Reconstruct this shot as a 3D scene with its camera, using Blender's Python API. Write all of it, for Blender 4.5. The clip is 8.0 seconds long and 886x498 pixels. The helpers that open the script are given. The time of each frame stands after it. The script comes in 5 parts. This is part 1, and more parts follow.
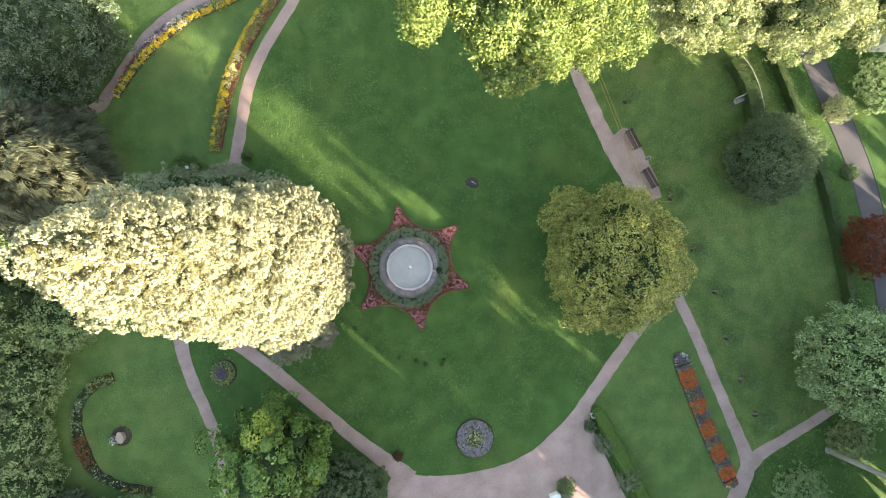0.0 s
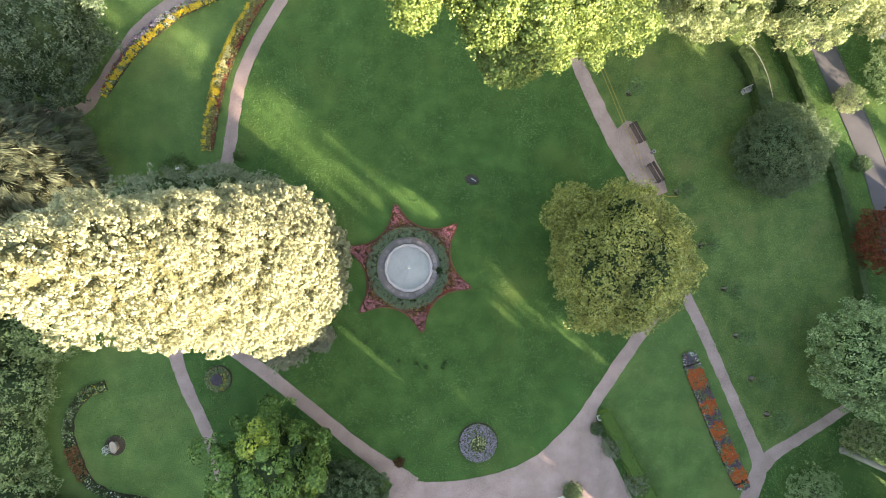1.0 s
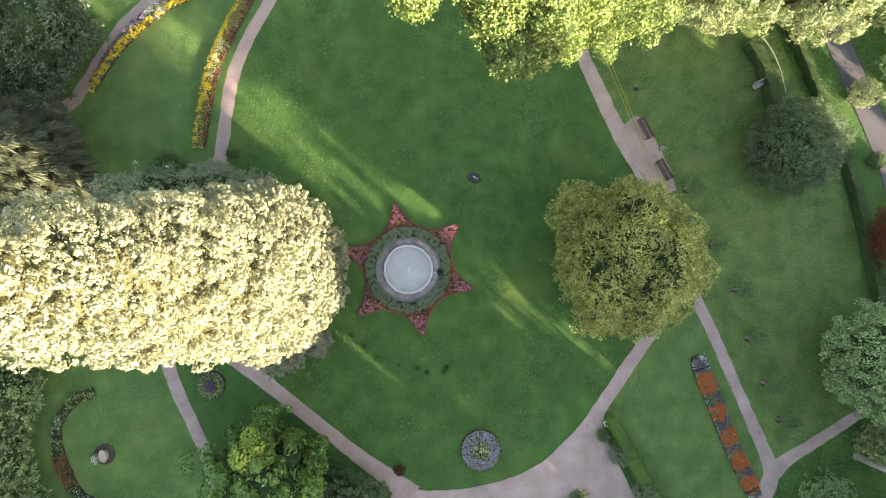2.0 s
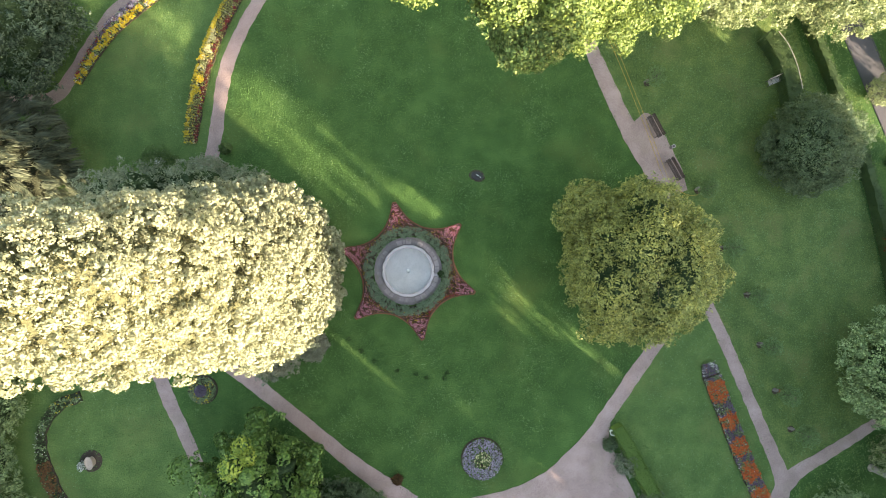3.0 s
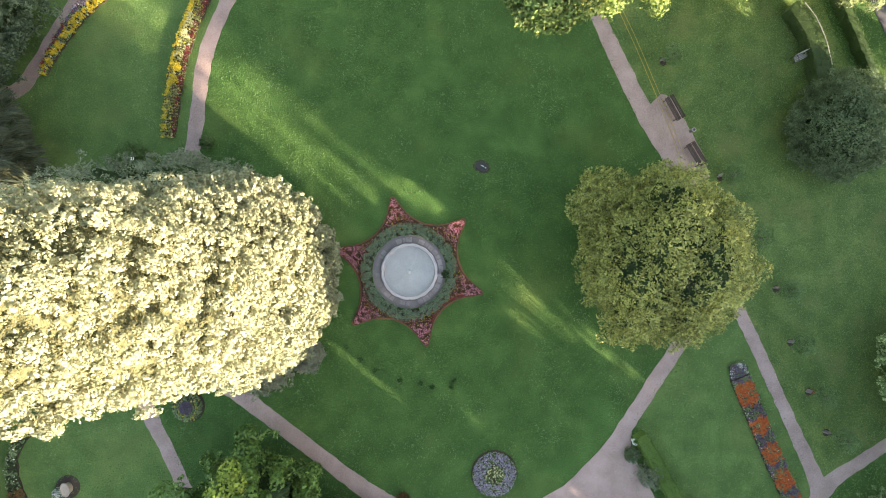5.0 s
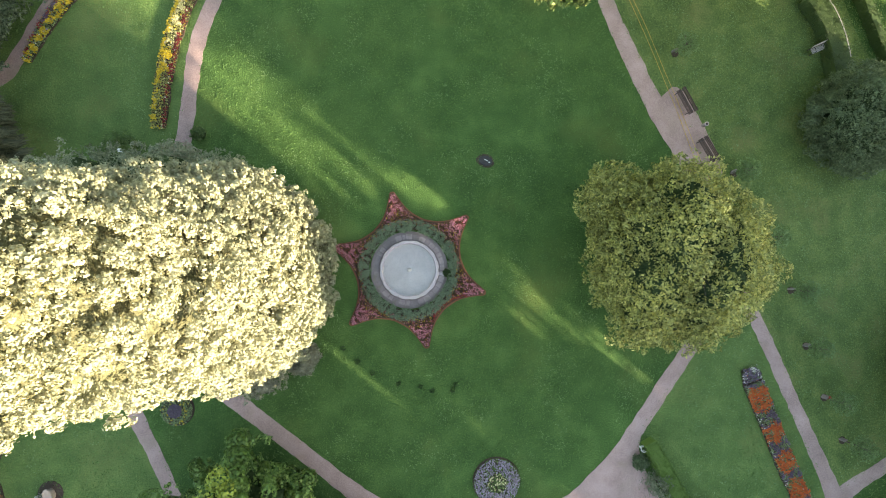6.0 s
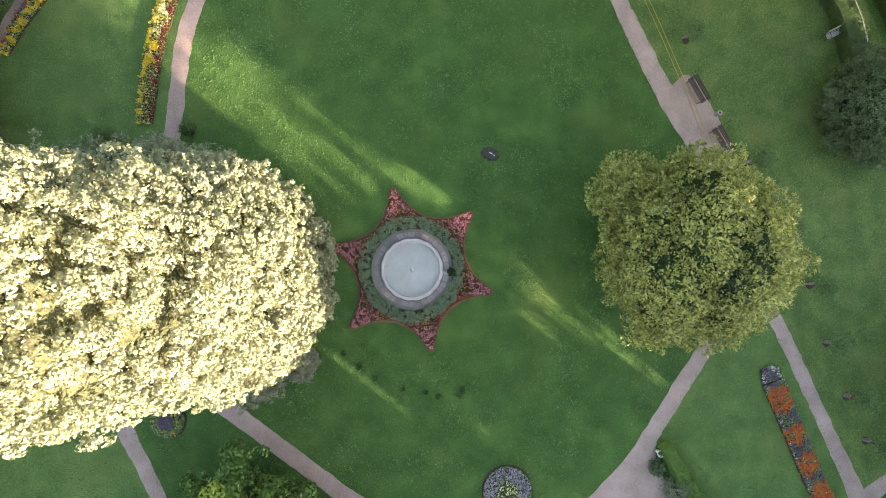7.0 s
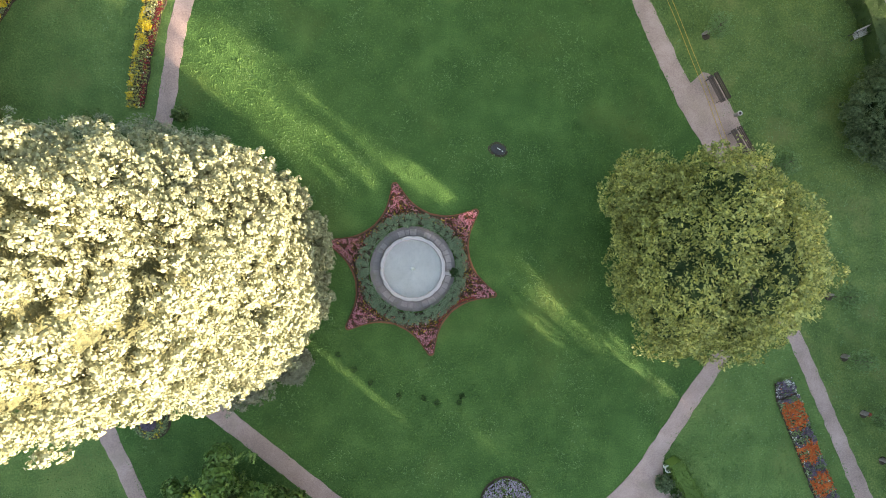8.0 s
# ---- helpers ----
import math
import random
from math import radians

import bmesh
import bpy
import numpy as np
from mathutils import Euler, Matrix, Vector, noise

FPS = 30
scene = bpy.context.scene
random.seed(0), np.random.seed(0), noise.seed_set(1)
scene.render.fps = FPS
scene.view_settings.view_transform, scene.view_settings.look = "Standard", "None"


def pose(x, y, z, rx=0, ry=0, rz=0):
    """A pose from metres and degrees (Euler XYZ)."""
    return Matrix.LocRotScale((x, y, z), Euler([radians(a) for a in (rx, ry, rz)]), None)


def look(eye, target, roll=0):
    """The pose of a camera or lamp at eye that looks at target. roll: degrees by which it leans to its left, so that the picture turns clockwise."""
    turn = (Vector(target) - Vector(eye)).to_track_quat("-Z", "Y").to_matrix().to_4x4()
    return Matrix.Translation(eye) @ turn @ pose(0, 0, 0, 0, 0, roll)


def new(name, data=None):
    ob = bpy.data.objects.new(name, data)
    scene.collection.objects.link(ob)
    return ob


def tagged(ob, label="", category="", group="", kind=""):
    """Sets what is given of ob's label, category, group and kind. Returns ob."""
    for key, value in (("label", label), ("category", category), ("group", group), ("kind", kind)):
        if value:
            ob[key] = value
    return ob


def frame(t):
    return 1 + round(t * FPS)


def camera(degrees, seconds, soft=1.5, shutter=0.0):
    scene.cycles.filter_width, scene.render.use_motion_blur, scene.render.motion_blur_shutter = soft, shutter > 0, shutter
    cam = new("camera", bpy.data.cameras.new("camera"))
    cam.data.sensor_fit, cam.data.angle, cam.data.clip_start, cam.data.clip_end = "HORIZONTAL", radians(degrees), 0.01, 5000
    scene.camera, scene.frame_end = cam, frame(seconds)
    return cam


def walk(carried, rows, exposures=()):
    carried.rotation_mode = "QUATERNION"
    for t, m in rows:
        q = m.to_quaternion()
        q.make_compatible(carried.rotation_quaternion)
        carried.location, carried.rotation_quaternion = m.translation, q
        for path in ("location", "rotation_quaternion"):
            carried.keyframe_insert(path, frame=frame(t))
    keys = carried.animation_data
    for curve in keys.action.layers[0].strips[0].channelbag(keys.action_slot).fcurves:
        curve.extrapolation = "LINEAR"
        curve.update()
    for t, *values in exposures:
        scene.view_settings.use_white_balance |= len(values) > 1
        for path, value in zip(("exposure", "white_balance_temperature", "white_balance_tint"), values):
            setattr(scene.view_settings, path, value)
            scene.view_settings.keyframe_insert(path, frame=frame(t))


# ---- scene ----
# seconds, place, and turns in degrees of a camera that sinks over the fountain, looking down
cam = camera(82.0, 8.0, soft=0.8)
PATH = [
    (0.0, 0.55, -0.62, 44.56, 2.88, -3.05, 1.58),
    (0.5, 0.67, -0.46, 43.94, 2.71, -2.92, 1.32),
    (1.0, 0.75, -0.33, 43.26, 2.58, -2.86, 0.81),
    (1.5, 0.70, -0.18, 42.54, 2.42, -2.92, 0.67),
    (3.0, 0.67, 0.49, 40.13, 1.78, -2.92, 1.09),
    (3.5, 0.57, 0.54, 39.36, 1.58, -3.04, 2.32),
    (4.0, 0.50, 0.59, 38.57, 1.53, -3.05, 2.12),
    (4.5, 0.43, 0.60, 37.73, 1.62, -3.09, -0.33),
    (6.0, 0.35, 0.48, 35.35, 1.57, -3.20, 0.10),
    (6.5, 0.15, 0.36, 34.58, 1.66, -3.37, 0.02),
    (7.0, -0.14, 0.23, 33.61, 1.90, -3.71, -0.71),
    (7.5, -0.27, 0.18, 32.79, 1.87, -3.77, -0.66),
    (8.0, -0.27, 0.27, 31.96, 1.72, -3.86, 0.84),
]
walk(cam, [(t, pose(x, y, z, rx, ry, rz)) for t, x, y, z, rx, ry, rz in PATH],
     [(0.0, 2.8, 8200, 12), (8.0, 2.8, 8200, 12)])

# ---- light ----
SUN_AZ, SUN_EL = radians(-39.5), radians(13.0)
TO_SUN = Vector((math.cos(SUN_AZ) * math.cos(SUN_EL), math.sin(SUN_AZ) * math.cos(SUN_EL), math.sin(SUN_EL)))
world = bpy.data.worlds.new("sky")
scene.world = world
world.use_nodes = True
sky = world.node_tree.nodes.new("ShaderNodeTexSky")
sky.sky_type, sky.sun_disc = "NISHITA", False
sky.sun_elevation, sky.sun_rotation = SUN_EL, math.atan2(TO_SUN.x, TO_SUN.y)
backing = world.node_tree.nodes["Background"]
world.node_tree.links.new(sky.outputs[0], backing.inputs[0])
backing.inputs[1].default_value = 0.15
sun_data = bpy.data.lights.new("sun", "SUN")
sun_data.energy, sun_data.angle, sun_data.color = 5.0, radians(0.55), (1.0, 0.92, 0.82)
sun = new("sun", sun_data)
sun.matrix_world = look(TO_SUN * 100, (0, 0, 0))

# ---- materials ----


def ramp(nodes, stops):
    r = nodes.new("ShaderNodeValToRGB")
    while len(r.color_ramp.elements) < len(stops):
        r.color_ramp.elements.new(0.5)
    for e, (p, c) in zip(r.color_ramp.elements, stops):
        e.position, e.color = p, (*c, 1)
    return r


def surface(name, stops, rough=0.85, fine=12.0, coarse=0.4, mix=0.5, bump=0.3, depth=0.02, metal=0.0, island=0.0, piece=0.0,
            through_light=0.0, detail=6.0, patch=None, gloss=0.3):
    """A material: a ramp of colours over noise at two scales, with relief. island, piece: share of the variation that goes leaf by leaf or
    piece by piece. patch: (scale, colour, from, to) for a second colour in patches."""
    m = bpy.data.materials.new(name)
    m.use_nodes = True
    nt = m.node_tree
    n, link = nt.nodes, nt.links.new
    b = n["Principled BSDF"]
    geo, obj = n.new("ShaderNodeNewGeometry"), n.new("ShaderNodeObjectInfo")
    pos = geo.outputs["Position"]
    big, small = n.new("ShaderNodeTexNoise"), n.new("ShaderNodeTexNoise")
    for t, s in ((big, coarse), (small, fine)):
        t.inputs["Scale"].default_value, t.inputs["Detail"].default_value = s, detail
        link(pos, t.inputs["Vector"])
    f = n.new("ShaderNodeMix")
    f.inputs[0].default_value = mix
    link(big.outputs[0], f.inputs[2]), link(small.outputs[0], f.inputs[3])
    value = f.outputs[0]
    for share, source in ((island, geo.outputs["Random Per Island"]), (piece, obj.outputs["Random"])):
        if share:
            g = n.new("ShaderNodeMix")
            g.inputs[0].default_value = share
            link(value, g.inputs[2]), link(source, g.inputs[3])
            value = g.outputs[0]
    r = ramp(n, stops)
    link(value, r.inputs[0])
    colour = r.outputs[0]
    if patch:
        p = n.new("ShaderNodeTexNoise")
        p.inputs["Scale"].default_value, p.inputs["Detail"].default_value = patch[0], 5
        link(pos, p.inputs["Vector"])
        q = n.new("ShaderNodeMapRange")
        q.inputs[1].default_value, q.inputs[2].default_value = patch[2], patch[3]
        link(p.outputs[0], q.inputs[0])
        mixer = n.new("ShaderNodeMix")
        mixer.data_type = "RGBA"
        link(q.outputs[0], mixer.inputs[0]), link(colour, mixer.inputs[6])
        mixer.inputs[7].default_value = (*patch[1], 1)
        colour = mixer.outputs[2]
    link(colour, b.inputs["Base Color"])
    b.inputs["Roughness"].default_value, b.inputs["Metallic"].default_value = rough, metal
    b.inputs["Specular IOR Level"].default_value = gloss
    if bump:
        u = n.new("ShaderNodeBump")
        u.inputs["Strength"].default_value, u.inputs["Distance"].default_value = bump, depth
        link(small.outputs[0], u.inputs["Height"])
        link(u.outputs[0], b.inputs["Normal"])
    if through_light:
        tr = n.new("ShaderNodeBsdfTranslucent")
        link(colour, tr.inputs[0])
        ms = n.new("ShaderNodeMixShader")
        ms.inputs[0].default_value = through_light
        link(b.outputs[0], ms.inputs[1]), link(tr.outputs[0], ms.inputs[2])
        link(ms.outputs[0], n["Material Output"].inputs[0])
    return m


def foliage(name, dark, light, tip=None, coarse=0.5, rough=0.6, gloss=0.3, leak=0.25, vary=0.6):
    stops = [(0.15, dark), (0.75, light)] + ([(0.95, tip)] if tip else [])
    return surface(name, stops, rough=rough, fine=3.0, coarse=coarse, mix=0.4, bump=0, island=vary, through_light=leak, detail=3, gloss=gloss)


LAWN = surface("lawn", [(0.36, (0.02887, 0.07138, 0.01892)), (0.5, (0.04657, 0.103, 0.0261)), (0.62, (0.07909, 0.1484, 0.03956))], rough=0.9, fine=11, coarse=0.6,
               mix=0.55, bump=1.0, depth=0.06, detail=9, patch=(0.16, (0.09314, 0.1339, 0.03603), 0.55, 0.8), gloss=0.15)
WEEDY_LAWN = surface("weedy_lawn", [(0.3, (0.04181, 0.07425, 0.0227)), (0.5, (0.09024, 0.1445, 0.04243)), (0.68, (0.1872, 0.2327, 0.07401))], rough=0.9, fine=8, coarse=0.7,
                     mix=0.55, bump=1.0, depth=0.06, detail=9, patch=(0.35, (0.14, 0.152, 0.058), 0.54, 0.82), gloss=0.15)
PALE_LAWN = surface("pale_lawn", [(0.34, (0.05461, 0.1032, 0.03066)), (0.5, (0.08464, 0.1467, 0.04245)), (0.64, (0.1365, 0.2089, 0.06486))], rough=0.9, fine=10, coarse=0.6,
                    mix=0.55, bump=1.0, depth=0.06, detail=9, patch=(0.2, (0.1434, 0.1819, 0.05897), 0.52, 0.8), gloss=0.15)
GRASS = foliage("grass_blades", (0.05105, 0.1151, 0.02955), (0.09285, 0.1781, 0.04536), (0.1586, 0.2556, 0.07398), coarse=0.3, rough=0.7)
PALE_GRASS = foliage("pale_grass_blades", (0.06375, 0.1359, 0.0357), (0.1062, 0.1935, 0.0527), (0.1615, 0.258, 0.0765), coarse=0.3, rough=0.7)
WEED_GRASS = foliage("weedy_grass_blades", (0.07708, 0.137, 0.03653), (0.1446, 0.2153, 0.06088), (0.2504, 0.3229, 0.1137), coarse=0.3, rough=0.7)
GRAVEL = surface("gravel", [(0.25, (0.1779, 0.1269, 0.1083)), (0.5, (0.3379, 0.2379, 0.2137)), (0.75, (0.4921, 0.3626, 0.3252))], rough=0.95, fine=18, coarse=0.7, mix=0.55,
                 bump=0.6, depth=0.02, patch=(0.5, (0.2609, 0.2039, 0.1549), 0.56, 0.85), gloss=0.15)
ASPHALT = surface("asphalt", [(0.3, (0.052, 0.0496, 0.0544)), (0.7, (0.104, 0.0976, 0.106))], rough=0.9, fine=30, coarse=0.5, bump=0.5, depth=0.01)
SOIL = surface("soil", [(0.3, (0.035, 0.027, 0.02)), (0.7, (0.09, 0.068, 0.052))], rough=0.95, fine=18, coarse=1.2, bump=1.0, depth=0.04, gloss=0.1)
RED_SOIL = surface("red_soil", [(0.3, (0.1375, 0.0585, 0.0364)), (0.7, (0.25, 0.1105, 0.065))], rough=0.95, fine=18, coarse=1.2, bump=1.0, depth=0.04, gloss=0.1)
STONE = surface("stone", [(0.25, (0.1403, 0.1202, 0.1193)), (0.5, (0.2385, 0.205, 0.2034)), (0.8, (0.4209, 0.3621, 0.3507))], rough=0.85, fine=14, coarse=1.5, bump=0.6, piece=0.3,
                patch=(2.0, (0.1824, 0.1776, 0.1263), 0.52, 0.8))
RIM_STONE = surface("rim_stone", [(0.25, (0.33, 0.295, 0.305)), (0.75, (0.44, 0.4, 0.405))], rough=0.7, fine=16, coarse=1.2, bump=0.35, piece=0.1,
                    patch=(3.0, (0.42, 0.39, 0.37), 0.58, 0.85))
BASIN_FLOOR = surface("basin_floor", [(0.25, (0.5, 0.5, 0.49)), (0.75, (0.7, 0.69, 0.68))], rough=0.5, fine=5, coarse=0.9, bump=0.2)
WOOD = surface("bench_wood", [(0.25, (0.05, 0.034, 0.03)), (0.75, (0.13, 0.09, 0.075))], rough=0.7, fine=24, coarse=2, bump=0.5, depth=0.005, piece=0.3)
PALE_WOOD = surface("weathered_wood", [(0.25, (0.26, 0.24, 0.22)), (0.75, (0.45, 0.43, 0.4))], rough=0.8, fine=24, coarse=2, bump=0.5, depth=0.005, piece=0.3)
BARK = surface("bark", [(0.25, (0.05, 0.038, 0.03)), (0.75, (0.17, 0.135, 0.11))], rough=0.95, fine=9, coarse=1, bump=1.0, depth=0.04)
PALE_BARK = surface("pale_bark", [(0.25, (0.18, 0.16, 0.14)), (0.75, (0.34, 0.31, 0.28))], rough=0.9, fine=6, coarse=0.8, bump=0.6, depth=0.03)
IRON = surface("dark_iron", [(0.25, (0.03, 0.03, 0.032)), (0.75, (0.085, 0.08, 0.08))], rough=0.5, fine=20, coarse=2, bump=0.3, depth=0.005, metal=0.6)
WHITE_PAINT = surface("white_paint", [(0.2, (0.62, 0.62, 0.6)), (0.8, (0.82, 0.82, 0.8))], rough=0.5, fine=10, coarse=1.2, bump=0.1)
YELLOW_ROPE = surface("yellow_rope", [(0.2, (0.44, 0.264, 0.048)), (0.8, (0.6, 0.4, 0.096))], rough=0.7, fine=60, coarse=4, bump=0.3, depth=0.003)

GOLD_LEAF = foliage("golden_leaves", (0.1548, 0.1663, 0.1121), (0.2777, 0.2837, 0.2032), (0.3871, 0.3892, 0.3041), coarse=0.35, leak=0.15, vary=0.25)
OLIVE_LEAF = foliage("olive_leaves", (0.1322, 0.1624, 0.05735), (0.4076, 0.419, 0.1434), (0.8592, 0.7333, 0.2523), coarse=0.45)
LIME_LEAF = foliage("lime_leaves", (0.07459, 0.1231, 0.02623), (0.1931, 0.2596, 0.07003), (0.2988, 0.3547, 0.1223), coarse=0.4)
YELLOWING_LEAF = foliage("yellowing_leaves", (0.15, 0.21, 0.035), (0.31, 0.38, 0.07), (0.45, 0.5, 0.12), coarse=0.4)
# Lime leaves with shade painted in; also two shrubs' own dull green.
DULL_SHADED_LEAF = foliage("dull_shaded_leaves", (0.04971, 0.09825, 0.0301), (0.1243, 0.1966, 0.06281), (0.2484, 0.3277, 0.1127), coarse=0.5)
PALE_LEAF = foliage("pale_leaves", (0.1033, 0.1409, 0.06188), (0.2983, 0.3464, 0.1744), (0.4819, 0.5168, 0.3038), coarse=0.5)
BROAD_LEAF = foliage("broad_leaves", (0.0579, 0.1248, 0.02946), (0.1548, 0.256, 0.06143), (0.2954, 0.3931, 0.09829), coarse=0.5, rough=0.45)
GREY_LEAF = foliage("grey_green_leaves", (0.05, 0.095, 0.04), (0.13, 0.2, 0.085), (0.25, 0.31, 0.16), coarse=0.5, rough=0.45)
YEW_LEAF = foliage("yew_needles", (0.05475, 0.0931, 0.04544), (0.152, 0.2095, 0.1082), (0.3164, 0.3608, 0.2164), coarse=0.6)
CEDAR_LEAF = foliage("cypress_fronds", (0.0432, 0.05336, 0.03128), (0.1035, 0.1178, 0.069), (0.216, 0.23, 0.138), coarse=0.9)
EVERGREEN_LEAF = foliage("evergreen_leaves", (0.03296, 0.05854, 0.03385), (0.09241, 0.1367, 0.08079), (0.1978, 0.2506, 0.1634), coarse=0.5)
# Own colour of the hedge shrubs; also paints the golden tree's shaded side.
GREY_GREEN = foliage("grey_green_foliage", (0.11, 0.135, 0.085), (0.24, 0.275, 0.18), (0.4, 0.43, 0.31), coarse=0.5)
RED_LEAF = foliage("red_leaves", (0.08, 0.018, 0.012), (0.2, 0.05, 0.02), (0.32, 0.13, 0.03), coarse=0.6)
SAGE_LEAF = foliage("sage_leaves", (0.1176, 0.1886, 0.07953), (0.2735, 0.3655, 0.1715), (0.4691, 0.5471, 0.3179), coarse=0.5, rough=0.45)
SHRUB_LEAF = foliage("shrub_leaves", (0.1296, 0.2029, 0.0944), (0.2916, 0.3933, 0.1829), (0.4428, 0.5472, 0.2773), coarse=0.4)
HEDGE_LEAF = foliage("hedge_leaves", (0.014, 0.04, 0.01), (0.04, 0.085, 0.02), (0.07, 0.12, 0.03), coarse=0.8)
DARK_HEDGE = foliage("dark_hedge_leaves", (0.0336, 0.0624, 0.0216), (0.072, 0.12, 0.0408), (0.132, 0.192, 0.072), coarse=0.8)
HEDGE_TOP = foliage("clipped_hedge_leaves", (0.075, 0.1472, 0.028), (0.135, 0.228, 0.05), (0.195, 0.304, 0.08), coarse=0.8)
CLOVER = foliage("clover_leaves", (0.09563, 0.1708, 0.06222), (0.1631, 0.2586, 0.1037), (0.2869, 0.3941, 0.1976), coarse=0.6)
LAVENDER_LEAF = foliage("blue_green_leaves", (0.08775, 0.1414, 0.08594), (0.2457, 0.3328, 0.211), (0.4212, 0.4992, 0.3281), coarse=0.9)
RUST_LEAF = foliage("rusty_leaves", (0.13, 0.062, 0.026), (0.25, 0.125, 0.05), (0.36, 0.2, 0.085), coarse=0.9)
BRONZE_LEAF = foliage("bronze_leaves", (0.0585, 0.0312, 0.01456), (0.1365, 0.0732, 0.02608), (0.234, 0.117, 0.0312), coarse=0.9)


def petals(name, dark, light):
    return surface(name, [(0.1, dark), (0.9, light)], rough=0.6, fine=9, coarse=1.0, bump=0, island=0.75, through_light=0.2, detail=2)


YELLOW = petals("yellow_petals", (0.48, 0.33, 0.018), (0.78, 0.6, 0.07))
RED = petals("red_petals", (0.2, 0.02, 0.025), (0.45, 0.06, 0.06))
PINK = petals("pink_petals", (0.342, 0.087, 0.1261), (0.76, 0.348, 0.4074))
ORANGE = petals("orange_petals", (0.4248, 0.07475, 0.022), (0.7316, 0.1955, 0.0495))
LILAC = petals("lilac_petals", (0.1875, 0.1562, 0.1938), (0.45, 0.3875, 0.4625))
CREAM = petals("cream_petals", (0.4, 0.38, 0.16), (0.72, 0.68, 0.4))
DEEP_RED = petals("deep_red_petals", (0.11, 0.012, 0.018), (0.3, 0.04, 0.045))
PURPLE = petals("purple_petals", (0.08085, 0.05901, 0.0866), (0.194, 0.1502, 0.2048))
WHITE = petals("white_petals", (0.6, 0.6, 0.55), (0.85, 0.85, 0.78))

# ---- mesh helpers ----


class Build:
    """Collects vertices and faces for one mesh."""

    def __init__(self):
        self.v, self.f = [], []

    def add(self, verts, faces):
        k = len(self.v)
        self.v += [tuple(p) for p in verts]
        self.f += [tuple(i + k for i in f) for f in faces]
        return self

    def tube(self, points, radii, sides=7, caps=True):
        """A tapered tube along points."""
        pts = [Vector(p) for p in points]
        verts, faces = [], []
        for i, p in enumerate(pts):
            d = (pts[min(i + 1, len(pts) - 1)] - pts[max(i - 1, 0)]).normalized()
            a = d.orthogonal().normalized() if abs(d.z) < 0.95 else (Vector((1, 0, 0)) - d * d.x).normalized()
            b = d.cross(a)
            for j in range(sides):
                w = 2 * math.pi * j / sides
                verts.append(p + (a * math.cos(w) + b * math.sin(w)) * radii[i])
        for i in range(len(pts) - 1):
            for j in range(sides):
                faces.append((i * sides + j, i * sides + (j + 1) % sides, (i + 1) * sides + (j + 1) % sides, (i + 1) * sides + j))
        if caps:
            faces.append(tuple(reversed(range(sides))))
            faces.append(tuple((len(pts) - 1) * sides + j for j in range(sides)))
        return self.add(verts, faces)

    def lathe(self, profile, sides=32, wave=0.0, waves=0, centre=(0, 0)):
        """A closed ring of profile points (radius, z), turned round the z axis; wave scallops it."""
        verts, faces, n = [], [], len(profile)
        for j in range(sides):
            w = 2 * math.pi * j / sides
            k = 1 + wave * abs(math.cos(w * waves / 2)) if waves else 1
            verts += [(centre[0] + r * k * math.cos(w), centre[1] + r * k * math.sin(w), z) for r, z in profile]
        for j in range(sides):
            for i in range(n):
                faces.append((j * n + i, ((j + 1) % sides) * n + i, ((j + 1) % sides) * n + (i + 1) % n, j * n + (i + 1) % n))
        return self.add(verts, faces)

    def block(self, size, m=Matrix(), bevel=0.01):
        """A box with bevelled edges, of that size, about the origin of m."""
        bm = bmesh.new()
        bmesh.ops.create_cube(bm, size=1, matrix=m @ Matrix.Diagonal((*size, 1)))
        if bevel:
            bmesh.ops.bevel(bm, geom=bm.edges[:], offset=bevel, segments=1, affect="EDGES")
        bm.verts.index_update()
        self.add([v.co for v in bm.verts], [[v.index for v in f.verts] for f in bm.faces])
        bm.free()
        return self

    def mesh(self, name, material, smooth=False):
        me = bpy.data.meshes.new(name)
        me.from_pydata(self.v, [], self.f)
        me.materials.append(material)
        if smooth:
            me.polygons.foreach_set("use_smooth", [True] * len(me.polygons))
        me.update()
        return me


def quads(name, verts, material):
    """A mesh from an array of quads (n, 4, 3)."""
    n = len(verts)
    me = bpy.data.meshes.new(name)
    me.vertices.add(4 * n)
    me.vertices.foreach_set("co", np.ascontiguousarray(verts, dtype=np.float32).ravel())
    me.loops.add(4 * n)
    me.loops.foreach_set("vertex_index", np.arange(4 * n, dtype=np.int32))
    me.polygons.add(n)
    me.polygons.foreach_set("loop_start", np.arange(0, 4 * n, 4, dtype=np.int32))
    me.materials.append(material)
    me.update(calc_edges=True)
    return me


def part(name, data, material, parent, label="", smooth=False):
    """One mesh object under a thing or a part; data is a Build or a finished mesh."""
    ob = new(name, data.mesh(name, material, smooth) if isinstance(data, Build) else data)
    ob.parent = parent
    return tagged(ob, label)


def thing(name, at, label, category, group="", kind=""):
    """An Empty at a thing's base."""
    ob = new(name)
    ob.empty_display_size = 0.3
    ob.location = (*at, 0) if len(at) == 2 else at
    return tagged(ob, label, category, group, kind)


def structure(name, build, material, label, category, smooth=False):
    return tagged(new(name, build.mesh(name, material, smooth)), label, category, "", "structure")


